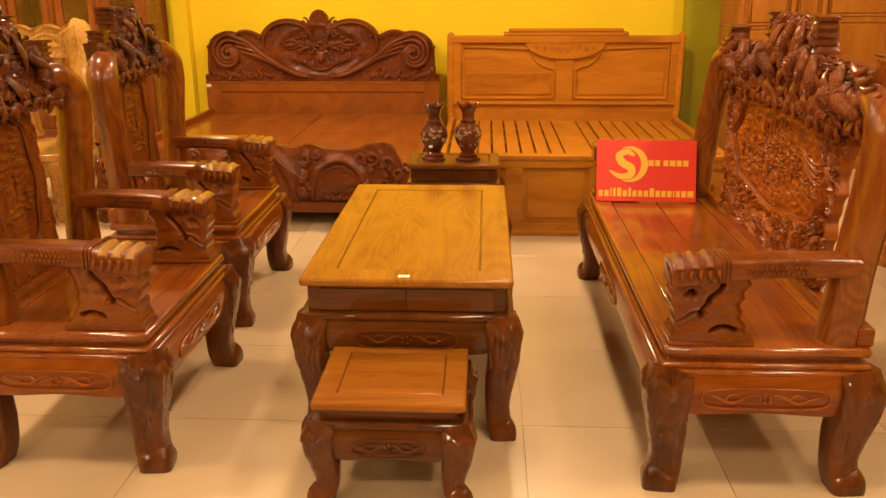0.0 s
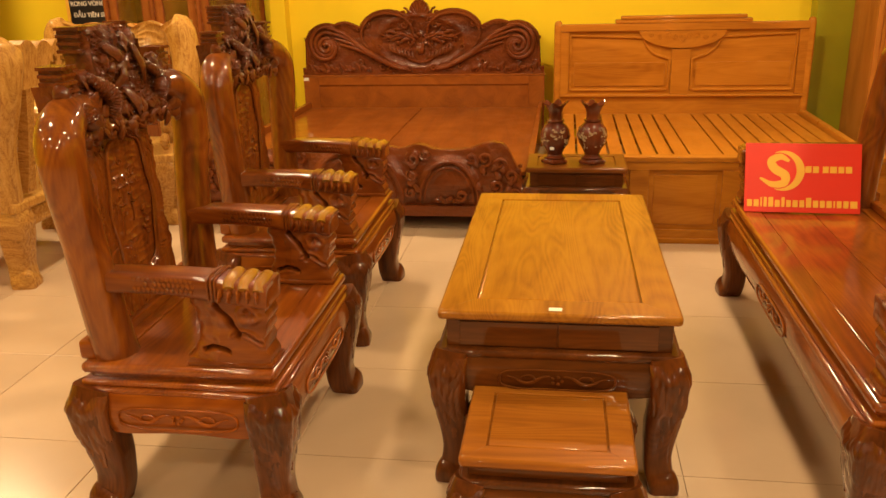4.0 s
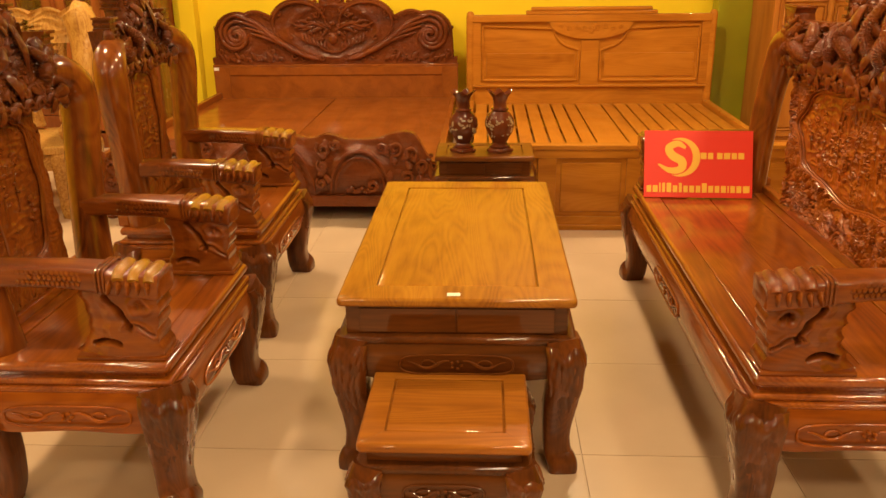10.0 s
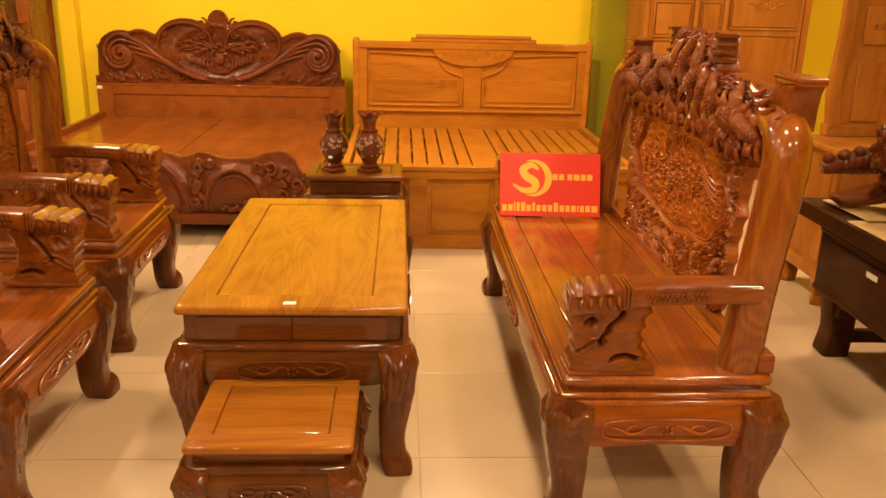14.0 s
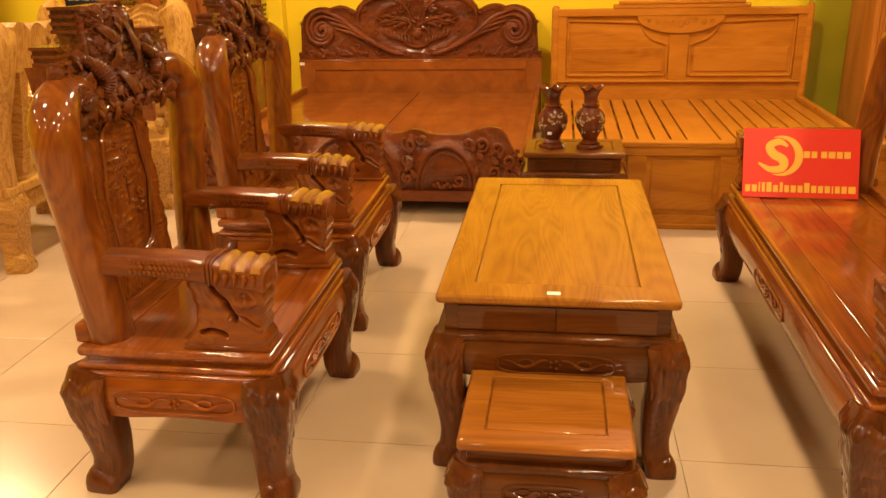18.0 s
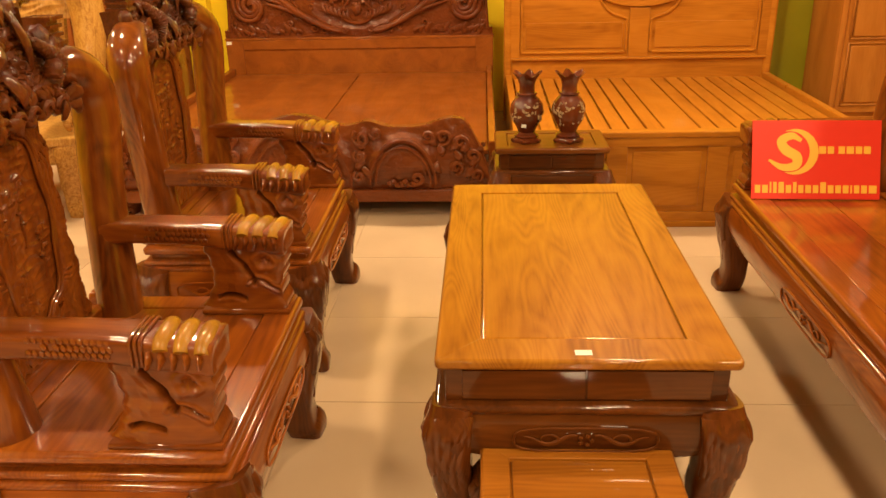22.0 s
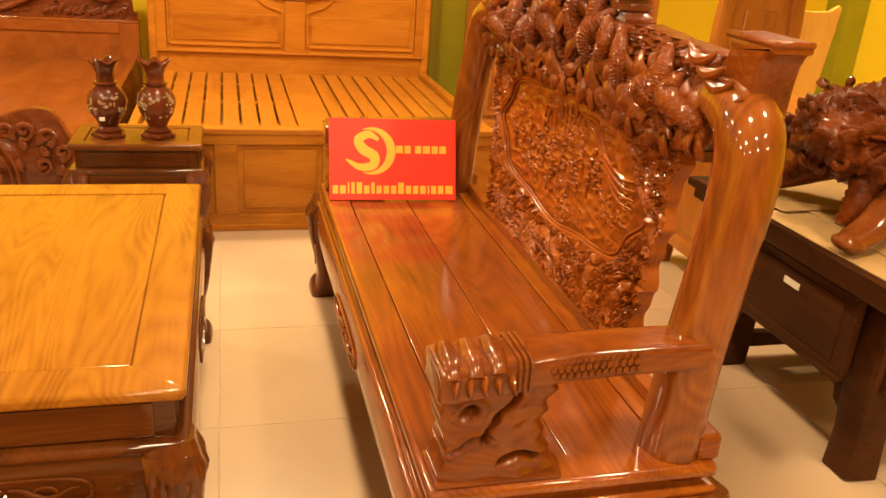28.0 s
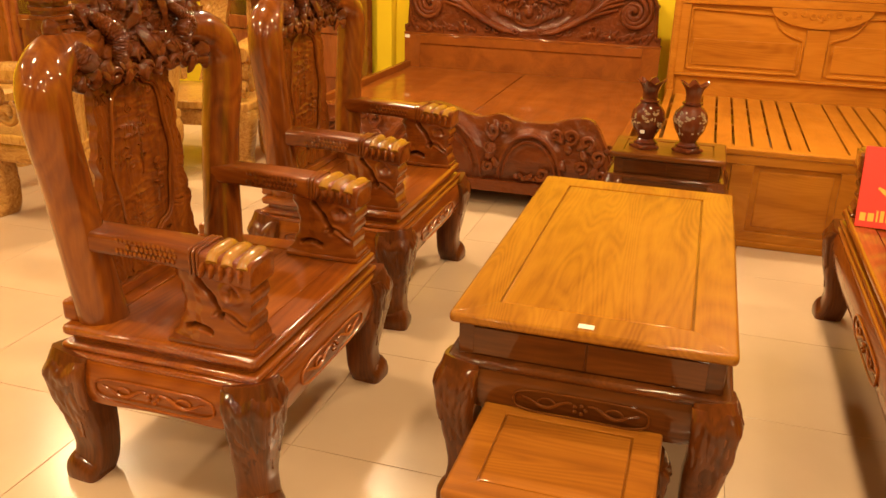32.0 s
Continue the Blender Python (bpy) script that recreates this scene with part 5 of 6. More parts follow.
    part("foot_board", box(-hw, hw, yf + 0.012, yf + 0.05, 0.03, 0.446, 0.003), M_BED_R, ob)
    part("foot_bottom_rail", box(-hw, hw, yf - 0.006, yf + 0.052, 0.028, 0.075, 0.004), M_BED_R, ob)
    part("foot_plinth", box(-hw - 0.008, hw + 0.008, yf - 0.018, yf + 0.052, 0.0, 0.03, 0.006), M_BED_R, ob)
    part("foot_upper_rail", box(-hw, hw, yf - 0.004, yf + 0.02, 0.40, 0.446, 0.004), M_BED_R, ob)
    edges = np.linspace(-hw, hw, 5)
    for i in range(5):
        c = edges[i]
        a, b = max(-hw, c - 0.05), min(hw, c + 0.05)
        part("foot_stile", box(a, b, yf - 0.004, yf + 0.02, 0.075, 0.40, 0.004), M_BED_R, ob)
    for a, b in zip(edges, edges[1:]):
        part("foot_panel", box(a + 0.075, b - 0.075, yf + 0.006, yf + 0.02, 0.10, 0.375, 0.006), M_BED_R, ob)


def shift_y(bm, d):
    bmesh.ops.translate(bm, vec=(0, d, 0), verts=bm.verts)
    return bm


bed_gold()


# ---------------------------------------------------------------- vases and the red card
def vase(m, seed, priced):
    ob = thing("vase", m, "dark red lacquered vase with scalloped rim and pearl inlay", "vase", "pair of vases")
    foot = part("stand", lathe([(0.058, 0.0), (0.060, 0.012), (0.052, 0.020), (0.056, 0.030), (0.044, 0.036), (0.036, 0.044)], 24, lambda a, i: 1 + (0.10 * math.cos(5 * a) if i < 2 else 0)), M_VASE, ob, "dark turned stand")
    for k in range(5):
        a = k * 2 * math.pi / 5
        part("stand_foot", blob((0.060 * math.cos(a), 0.060 * math.sin(a), 0.0085), (0.011, 0.011, 0.0085), sub=2), M_VASE, foot)
    prof = [(0.034, 0.042), (0.040, 0.052), (0.046, 0.066), (0.066, 0.10), (0.075, 0.135), (0.070, 0.165), (0.054, 0.19), (0.040, 0.202), (0.034, 0.210), (0.037, 0.216), (0.033, 0.224), (0.034, 0.25), (0.042, 0.275), (0.060, 0.298), (0.053, 0.297), (0.036, 0.268), (0.026, 0.22)]
    bm = lathe(prof, 36, lambda a, i: 1 + (0.16 * math.cos(6 * a) if i in (13, 14) else 0.05 * math.cos(6 * a) if i in (12,) else 0))
    for v in bm.verts:
        if v.co.z > 0.285:
            v.co.z += 0.010 * math.cos(6 * math.atan2(v.co.y, v.co.x))
    part("body", bm, M_VASE, ob)
    part("neck_ring", lathe([(0.030, 0.204), (0.042, 0.206), (0.045, 0.212), (0.042, 0.218), (0.030, 0.220)], 24), M_VASE, ob)
    rnd = random.Random(seed)
    bm = bmesh.new()
    for k in range(150):
        a, z = rnd.uniform(0, 2 * math.pi), rnd.uniform(0.085, 0.178)
        if nz(math.cos(a) * 2, z * 22, seed, 1.0) + nz(math.sin(a) * 2, z * 9, seed + 3, 1.0) < -0.05:
            continue
        r = float(np.interp(z, [0.066, 0.10, 0.135, 0.165, 0.19], [0.046, 0.066, 0.075, 0.070, 0.054])) + 0.0006
        q = (r * math.cos(a), r * math.sin(a), z)
        own = bmesh.new()
        bmesh.ops.create_icosphere(own, subdivisions=1, radius=1)
        bmesh.ops.transform(own, matrix=pose(*q, 0, 0, math.degrees(a)) @ pose(0, 0, 0, rnd.uniform(0, 180)) @ Matrix.Diagonal((0.0012, rnd.uniform(0.003, 0.0075), rnd.uniform(0.005, 0.013), 1)), verts=own.verts)
        merge(bm, own)
    tagged(part("inlay", bm, M_PEARL, ob, "pale shell inlay"), "pale shell inlay", kind="stuff")
    if priced:
        part("tag", box(0.060, 0.0655, -0.014, 0.006, 0.075, 0.088, 0), M_WHITE, ob, "white paper tag")
    return ob


vase(pose(0.390, 4.79, 0.495, 0, 0, -100), 3, True)
vase(pose(0.573, 4.79, 0.495, 0, 0, -85), 8, False)


def red_card():
    ob = thing("sign_board", pose(1.406, 4.099, 0.4475, -20.0, 0, -2.5), "bright red card sign with yellow crescent standing on the bench", "sign")
    w, h = 0.226, 0.286
    part("board", box(-w, w, 0.0, 0.006, 0.0, h, 0.001), M_RED, ob)
    # crescent: outer and inner circle
    c, r = (-0.075, 0.172), 0.083
    outer = [(c[0] + r * math.cos(t), c[1] + r * math.sin(t)) for t in np.linspace(-2.0, 2.0, 30)]
    inner = [(c[0] - 0.02 + 0.072 * math.cos(t), c[1] + 0.075 * math.sin(t)) for t in np.linspace(1.75, -1.75, 26)]
    part("crescent", shift_y(outline(outer + inner, 0.0016, 0), -0.0016), M_GOLD, ob, "yellow crescent", smooth=False)
    ess = smooth_path([(c[0] + 0.022, 0, c[1] + 0.040), (c[0] - 0.012, 0, c[1] + 0.058), (c[0] - 0.048, 0, c[1] + 0.040), (c[0] - 0.034, 0, c[1] + 0.008), (c[0] + 0.006, 0, c[1] - 0.018), (c[0] + 0.002, 0, c[1] - 0.050), (c[0] - 0.045, 0, c[1] - 0.056), (c[0] - 0.092, 0, c[1] - 0.030)], 6)
    wid = lerp_list([0.006, 0.013, 0.016, 0.018, 0.018, 0.016, 0.012, 0.004], len(ess))
    lft, rgt = [], []
    for i, q in enumerate(ess):
        d = (ess[min(i + 1, len(ess) - 1)] - ess[max(i - 1, 0)]).normalized()
        lft.append((q.x - d.z * wid[i], q.z + d.x * wid[i]))
        rgt.append((q.x + d.z * wid[i], q.z - d.x * wid[i]))
    part("swoosh", shift_y(outline(lft + rgt[::-1], 0.0018, 0), -0.0020), M_GOLD, ob, "yellow double-curved swoosh", smooth=False)
    rnd = random.Random(4)
    x = -w + 0.012
    for k in range(18):
        ww = (0.019, 0.020, 0.006, 0.012, 0.019, 0.019, 0.012, 0.018, 0.020, 0.019, 0.020, 0.020, 0.019, 0.020, 0.006, 0.018, 0.020, 0.027)[k]
        tall = 0.040 if k in (2, 3, 4, 6, 10) else 0.029
        part("print_bar", box(x, x + ww, -0.0016, 0.0, 0.022, 0.022 + tall, 0), M_GOLD, ob, "yellow print bar" if k == 0 else "")
        x += ww + (2 * w - 0.024 - 0.314) / 17
    x = 0.010
    for k, ww in enumerate((0.024, 0.022, 0.004, 0.022, 0.026, 0.022, 0.024)):
        if ww > 0.01:
            part("print_bar", box(x, x + ww, -0.0016, 0.0, 0.165, 0.192, 0), M_GOLD, ob)
        x += ww + 0.006


red_card()


# ---------------------------------------------------------------- east side: dark table with root carving, dresser, wardrobe
def dark_table():
    ob = thing("display_table", pose(0, 0, 0), "near-black stained hardwood display table with plain apron", "table")
    x0, x1, y0, y1, h = 2.40, 3.75, 2.88, 3.80, 0.62
    part("tabletop", box(x0 - 0.02, x1 + 0.02, y0 - 0.02, y1 + 0.02, h - 0.03, h, 0.006), M_DARK, ob)
    y1 = 3.73
    for s, y in ((-1, y0), (1, y1)):
        for t, x in ((-1, x0), (1, x1)):
            lg = part("leg", sweep(smooth_path([(x - t * 0.140, y - s * 0.095, h - 0.03), (x - t * 0.140, y - s * 0.095, 0.3), (x - t * 0.148, y - s * 0.103, 0.12), (x - t * 0.140, y - s * 0.095, 0.0)], 5), [0.060, 0.060, 0.052, 0.056], 12, square=7, up=(1, 0, 0)), M_DARK, ob)
            wing = [(0.0, 0.302), (0.135, 0.302), (0.120, 0.276), (0.088, 0.268), (0.080, 0.236), (0.052, 0.226), (0.044, 0.190), (0.020, 0.176), (0.0, 0.130)]
            bm = outline([(y - s * (0.140 + u), z) for u, z in wing], 0.024, 0.004, axis="x")
            bmesh.ops.translate(bm, vec=(x - t * 0.10, 0, 0), verts=bm.verts)
            part("spandrel", bm, M_DARK, lg, "wavy carved spandrel")
    for t, x in ((-1, x0), (1, x1)):
        part("apron", box(x - t * 0.02, x - t * 0.05, y0 + 0.10, y1 - 0.10, 0.30, h - 0.03, 0.004), M_DARK, ob)
        part("bead", box(x - t * 0.012, x - t * 0.05, y0 + 0.10, y1 - 0.10, 0.292, 0.312, 0.006), M_DARK, ob)
        part("bead", box(x - t * 0.010, x - t * 0.05, y0 + 0.10, y1 - 0.10, 0.535, 0.548, 0.004), M_DARK, ob)
        part("apron_panel", box(x - t * 0.016, x - t * 0.03, y0 + 0.14, y1 - 0.14, 0.335, 0.515, 0.004), M_DARK, ob)
    for t, y in ((-1, y0), (1, y1)):
        part("apron", box(x0 + 0.10, x1 - 0.10, y - t * 0.02, y - t * 0.05, 0.30, h - 0.03, 0.004), M_DARK, ob)
        part("bead", box(x0 + 0.10, x1 - 0.10, y - t * 0.012, y - t * 0.05, 0.292, 0.312, 0.006), M_DARK, ob)
    part("stretcher", box(x0 + 0.12, x1 - 0.12, y1 - 0.12, y1 - 0.075, 0.05, 0.10, 0.004), M_DARK, ob)
    part("black_edge_board", box(x0 - 0.024, x0 + 0.004, y0 - 0.03, y1 + 0.03, h - 0.055, h + 0.006, 0.003), M_DARK, ob)
    t = part("price_label", box(x0 + 0.0135, x0 + 0.0155, 3.20, 3.27, 0.465, 0.485, 0), M_WHITE)
    tagged(t, "white paper price label on the dark table apron", "label")
    for k, (a, b, c, d, r) in enumerate(((2.41, 2.95, 2.90, 3.45, 2), (2.55, 3.25, 2.90, 3.5, -5), (2.46, 2.9, 3.42, 3.74, 3))):
        bm = box(-(b - a) / 2, (b - a) / 2, -(d - c) / 2, (d - c) / 2, 0, 0.004, 0.001)
        o = part("cardboard_sheet", bm, M_CARD)
        o.matrix_world = pose((a + b) / 2, (c + d) / 2, h + 0.001 + 0.0045 * k, 0, 0, r)
        tagged(o, "flat brown cardboard sheet under the root carving", "cardboard")


dark_table()


def root_carving():
    """Root-wood carving: bent limbs with scaled toes, a knotted mass of coils, a raised ball."""
    rnd = random.Random(31)
    z0 = 0.636
    ob = thing("root_carving", pose(2.86, 3.33, z0), "glossy dark root-wood carving with knotted coils and clawed limbs on cardboard", "carving")

    def put(name, bm, mat, label="", parent=None):
        bmesh.ops.translate(bm, vec=(-2.86, -3.33, -z0), verts=bm.verts)
        return part(name, bm, mat, parent or ob, label)

    for pts, r in (([(2.42, 3.08, z0 + 0.020), (2.50, 3.10, z0 + 0.050), (2.60, 3.13, z0 + 0.115), (2.74, 3.17, z0 + 0.150), (2.96, 3.2, z0 + 0.155), (3.2, 3.22, z0 + 0.14), (3.36, 3.2, z0 + 0.03)], [0.026, 0.036, 0.046, 0.050, 0.05, 0.05, 0.04]),
                   ([(2.46, 3.62, z0 + 0.026), (2.58, 3.58, z0 + 0.06), (2.75, 3.5, z0 + 0.13), (3.0, 3.45, z0 + 0.18)], [0.030, 0.042, 0.05, 0.06]),
                   ([(3.42, 3.45, z0 + 0.02), (3.35, 3.40, z0 + 0.10), (3.25, 3.36, z0 + 0.2)], [0.035, 0.05, 0.07])):
        bm = sweep(smooth_path(pts, 9), r, 16, ratio=[1.5, 1.3, 1.1, 1.0])
        blob(Vector(pts[0]) + Vector((0.01, 0, 0.004)), (0.045, 0.042, 0.024), (0, 12, 0), 0.12, bm, 3, 18)
        put("limb", bm, M_BAT_S, "smooth polished root limb")
    for pts in ([(2.46, 3.16, z0 + 0.045), (2.50, 3.17, z0 + 0.10), (2.55, 3.2, z0 + 0.16), (2.63, 3.24, z0 + 0.22)], [(2.52, 3.52, z0 + 0.06), (2.57, 3.50, z0 + 0.12), (2.64, 3.46, z0 + 0.18), (2.72, 3.42, z0 + 0.22)]):
        put("scaled_toe", sweep(smooth_path(pts, 24), [0.018, 0.032, 0.040, 0.042], 18, bm=None, scales=(9, 1, 0.30)), M_BAT, "ridged scaly toe")
    own = bmesh.new()
    bmesh.ops.create_icosphere(own, subdivisions=6, radius=1)
    bmesh.ops.transform(own, matrix=pose(2.86, 3.33, z0 + 0.25) @ Matrix.Diagonal((0.40, 0.22, 0.10, 1)), verts=own.verts)
    own.normal_update()
    for v in own.verts:
        q = v.co.copy()
        d = 0.034 * ridge(q.x + q.y * 0.5, q.z * 1.6 + q.y * 0.4, 3, 11) + 0.026 * ridge(q.x - q.y, q.z * 1.8 + q.y, 9, 23) + 0.014 * ridge(q.x + q.y, q.z * 1.6, 1, 46) + 0.02 * noise.noise(q * 9)
        v.co = q + v.normal * d
    put("knotted_body", own, M_BAT, "deeply undercut knotted mass")
    bm = bmesh.new()
    for k in range(150):
        a = rnd.uniform(0, 2 * math.pi)
        q = rnd.uniform(0.78, 1.02)
        z = rnd.uniform(-0.10, 0.12)
        c = Vector((2.86 + 0.42 * q * math.cos(a), 3.33 + 0.25 * q * math.sin(a), z0 + 0.25 + z))
        out = Vector((math.cos(a), math.sin(a), 0.3))
        r = rnd.uniform(0.018, 0.038)
        if k % 3:
            side = Vector((-math.sin(a), math.cos(a), 0)) * rnd.choice((-1, 1))
            leaf_blade(c, c + side * 2.2 * r + Vector((0, 0, rnd.uniform(-0.02, 0.03))), out * r * 0.8, r * 0.36, bm, 0.8)
        else:
            pts = [c + out * 0.012 + Vector((-math.sin(a), math.cos(a), 0)) * (r * (1 - t / 8) * math.cos(t + k)) + Vector((0, 0, r * 0.9 * (1 - t / 8) * math.sin(t + k))) for t in np.linspace(0, 6, 18)]
            sweep(pts, [0.005, 0.012, 0.006], 8, bm=bm)
    tagged(put("curl_carving", bm, M_BAT), kind="stuff")
    for k in range(4):
        y = 3.10 + 0.05 * k
        pts = [(2.48 + 0.05 * k, y + 0.03, z0 + 0.22), (2.56 + 0.05 * k, y - 0.02, z0 + 0.30), (2.66 + 0.05 * k, y + 0.02, z0 + 0.33), (2.72 + 0.03 * k, y + 0.06, z0 + 0.38)]
        bm = bmesh.new()
        carp(pts, 0.026, bm, 17)
        put("coil", bm, M_BAT, "scaled coil with a blunt head")
    # beast that lies on the far ledge, with a knobbed head
    bm = sweep(smooth_path([(2.42, 3.72, z0 + 0.13), (2.54, 3.70, z0 + 0.16), (2.68, 3.64, z0 + 0.19), (2.82, 3.55, z0 + 0.24)], 22), [0.025, 0.05, 0.06, 0.05], 16, scales=(16, 9, 0.14))
    for k in range(6):
        blob((2.44 + 0.05 * k, 3.71 - 0.02 * k, z0 + 0.17 + 0.018 * k), (0.024, 0.022, 0.024), (20 * k, 0, 0), 0.25, bm, 2, 25)
    put("lying_beast", bm, M_BAT)
    bm = sweep(smooth_path([(2.90, 3.30, z0 + 0.30), (2.97, 3.28, z0 + 0.42), (2.94, 3.24, z0 + 0.52), (2.84, 3.20, z0 + 0.56), (2.77, 3.17, z0 + 0.53)], 18), [0.06, 0.05, 0.042, 0.04, 0.026], 16, scales=(20, 9, 0.14))
    for k in range(7):
        leaf_blade((2.86 + 0.015 * k, 3.20 + 0.01 * k, z0 + 0.57 - 0.02 * k), (2.91 + 0.015 * k, 3.21 + 0.01 * k, z0 + 0.63 - 0.025 * k), (0.004, -0.008, 0.01), 0.010, bm, 0.5)
    put("raised_neck", bm, M_BAT, "arched neck with a maned head")
    ball = put("ball", blob((2.79, 3.30, 1.025), (0.115, 0.11, 0.105), sub=4), M_VASE, "polished dark wooden ball")
    put("price_label", box(2.695, 2.725, 3.196, 3.202, 1.04, 1.062, 0), M_WHITE, "white paper price label", ball)


root_carving()


def dresser():
    x0, x1, y0, y1, h = 2.72, 3.62, 4.15, 4.58, 0.76
    ob = thing("dresser", pose(0, 0, 0), "golden-brown hardwood dresser with drawers and a mirror built as the panelling it reflects", "dresser")
    part("body", box(x0 + 0.02, x1 - 0.02, y0 + 0.02, y1, 0.14, h - 0.03, 0.004), M_ROBE, ob)
    part("top", box(x0 - 0.01, x1 + 0.01, y0 - 0.01, y1, h - 0.03, h, 0.008), M_ROBE, ob)
    part("skirt", box(x0 - 0.004, x1 + 0.004, y0 - 0.004, y1, 0.12, 0.175, 0.010), M_ROBE, ob)
    for sx, x in ((-1, x0 + 0.04), (1, x1 - 0.04)):
        for sy, y in ((-1, y0 + 0.04), (1, y1 - 0.04)):
            part("leg", leg(x, y, sx, sy, 0.13, 0.035), M_ROBE, ob)
    for k in range(3):
        for j in range(2):
            xa = x0 + 0.04 + j * 0.42
            dr = part("drawer", box(xa, xa + 0.4, y0 + 0.012, y0 + 0.03, 0.19 + k * 0.175, 0.35 + k * 0.175, 0.006), M_ROBE, ob)
            part("knob", lathe([(0.006, 0), (0.008, 0.01), (0.013, 0.016), (0.009, 0.024)], 12, centre=(0, 0, 0)), M_BRASS, dr).matrix_local = pose(xa + 0.2, y0 + 0.014, 0.27 + k * 0.175, 90)
    part("side_panel", box(x0 + 0.012, x0 + 0.03, y0 + 0.06, y1 - 0.05, 0.2, h - 0.06, 0.005), M_ROBE, ob)
    ym = y1 - 0.05
    mx0, mx1, mz0, mz1 = 2.86, 3.18, h + 0.02, 1.75
    part("upper_base", box(mx0 - 0.03, mx1 + 0.03, ym - 0.02, ym + 0.045, h, h + 0.06, 0.006), M_ROBE, ob)
    for s, x in ((-1, mx0), (1, mx1)):
        path = smooth_path([(x - s * 0.01, ym, h + 0.05), (x + s * 0.012, ym, 1.0), (x - s * 0.004, ym, 1.3), (x + s * 0.010, ym, mz1)], 6)
        part("upper_stile", sweep(path, [0.036, 0.034, 0.034, 0.036], 10, ratio=0.8, square=4, up=(1, 0, 0)), M_ROBE, ob)
    part("upper_head", box(mx0 - 0.03, mx1 + 0.03, ym - 0.02, ym + 0.04, mz1, mz1 + 0.12, 0.01), M_ROBE, ob)
    # The mirror's reflection of a wardrobe door, modelled as solid panels.
    door = part("cupboard_door", box(mx0 + 0.02, mx1 - 0.02, ym, ym + 0.02, h + 0.06, mz1, 0.002), M_ROBE, ob)
    for za, zb in ((h + 0.07, 1.12), (1.20, 1.38), (1.47, 1.70)):
        part("panel", box(mx0 + 0.085, mx1 - 0.085, ym - 0.012, ym + 0.001, za, zb, 0.009, seg=1), M_ROBE, door)
    bm = bmesh.new()
    for s in (-1, 1):
        sweep([Vector((u, ym - 0.014, q)) for u, q in spiral(((mx0 + mx1) / 2 + s * 0.022, 1.29), 0.018, 1.2, 0.5, s, 16, 0.2)], [0.003, 0.005, 0.003], 6, bm=bm)
    part("rosette", bm, M_ROBE, door)
    part("knob", blob((mx1 - 0.06, ym - 0.012, 0.98), (0.012, 0.012, 0.012)), M_BRASS, door)
    pb = [(0.04, 0.40), (0.36, 0.40), (0.40, 0.70), (0.435, 1.0), (0.445, 1.115), (0.43, 1.125), (0.38, 1.095), (0.30, 1.09), (0.20, 1.095), (0.09, 1.095), (0.03, 1.085), (0.006, 1.05), (0.0, 1.0), (0.012, 0.80), (0.0, 0.62)]
    chair = thing("dressing_chair", pose(3.35, 5.0, 0), "pale hardwood dressing chair with a wavy plank back", "chair")
    part("backrest", outline(pb, 0.025, 0.005), M_BOARD, chair)
    part("seat", box(0.03, 0.37, -0.32, -0.001, 0.39, 0.42, 0.008), M_BOARD, chair)
    for x in (0.07, 0.33):
        for y in (-0.28, -0.03):
            part("leg", box(x - 0.02, x + 0.02, y - 0.02, y + 0.02, 0, 0.389, 0.004), M_BOARD, chair)


dresser()


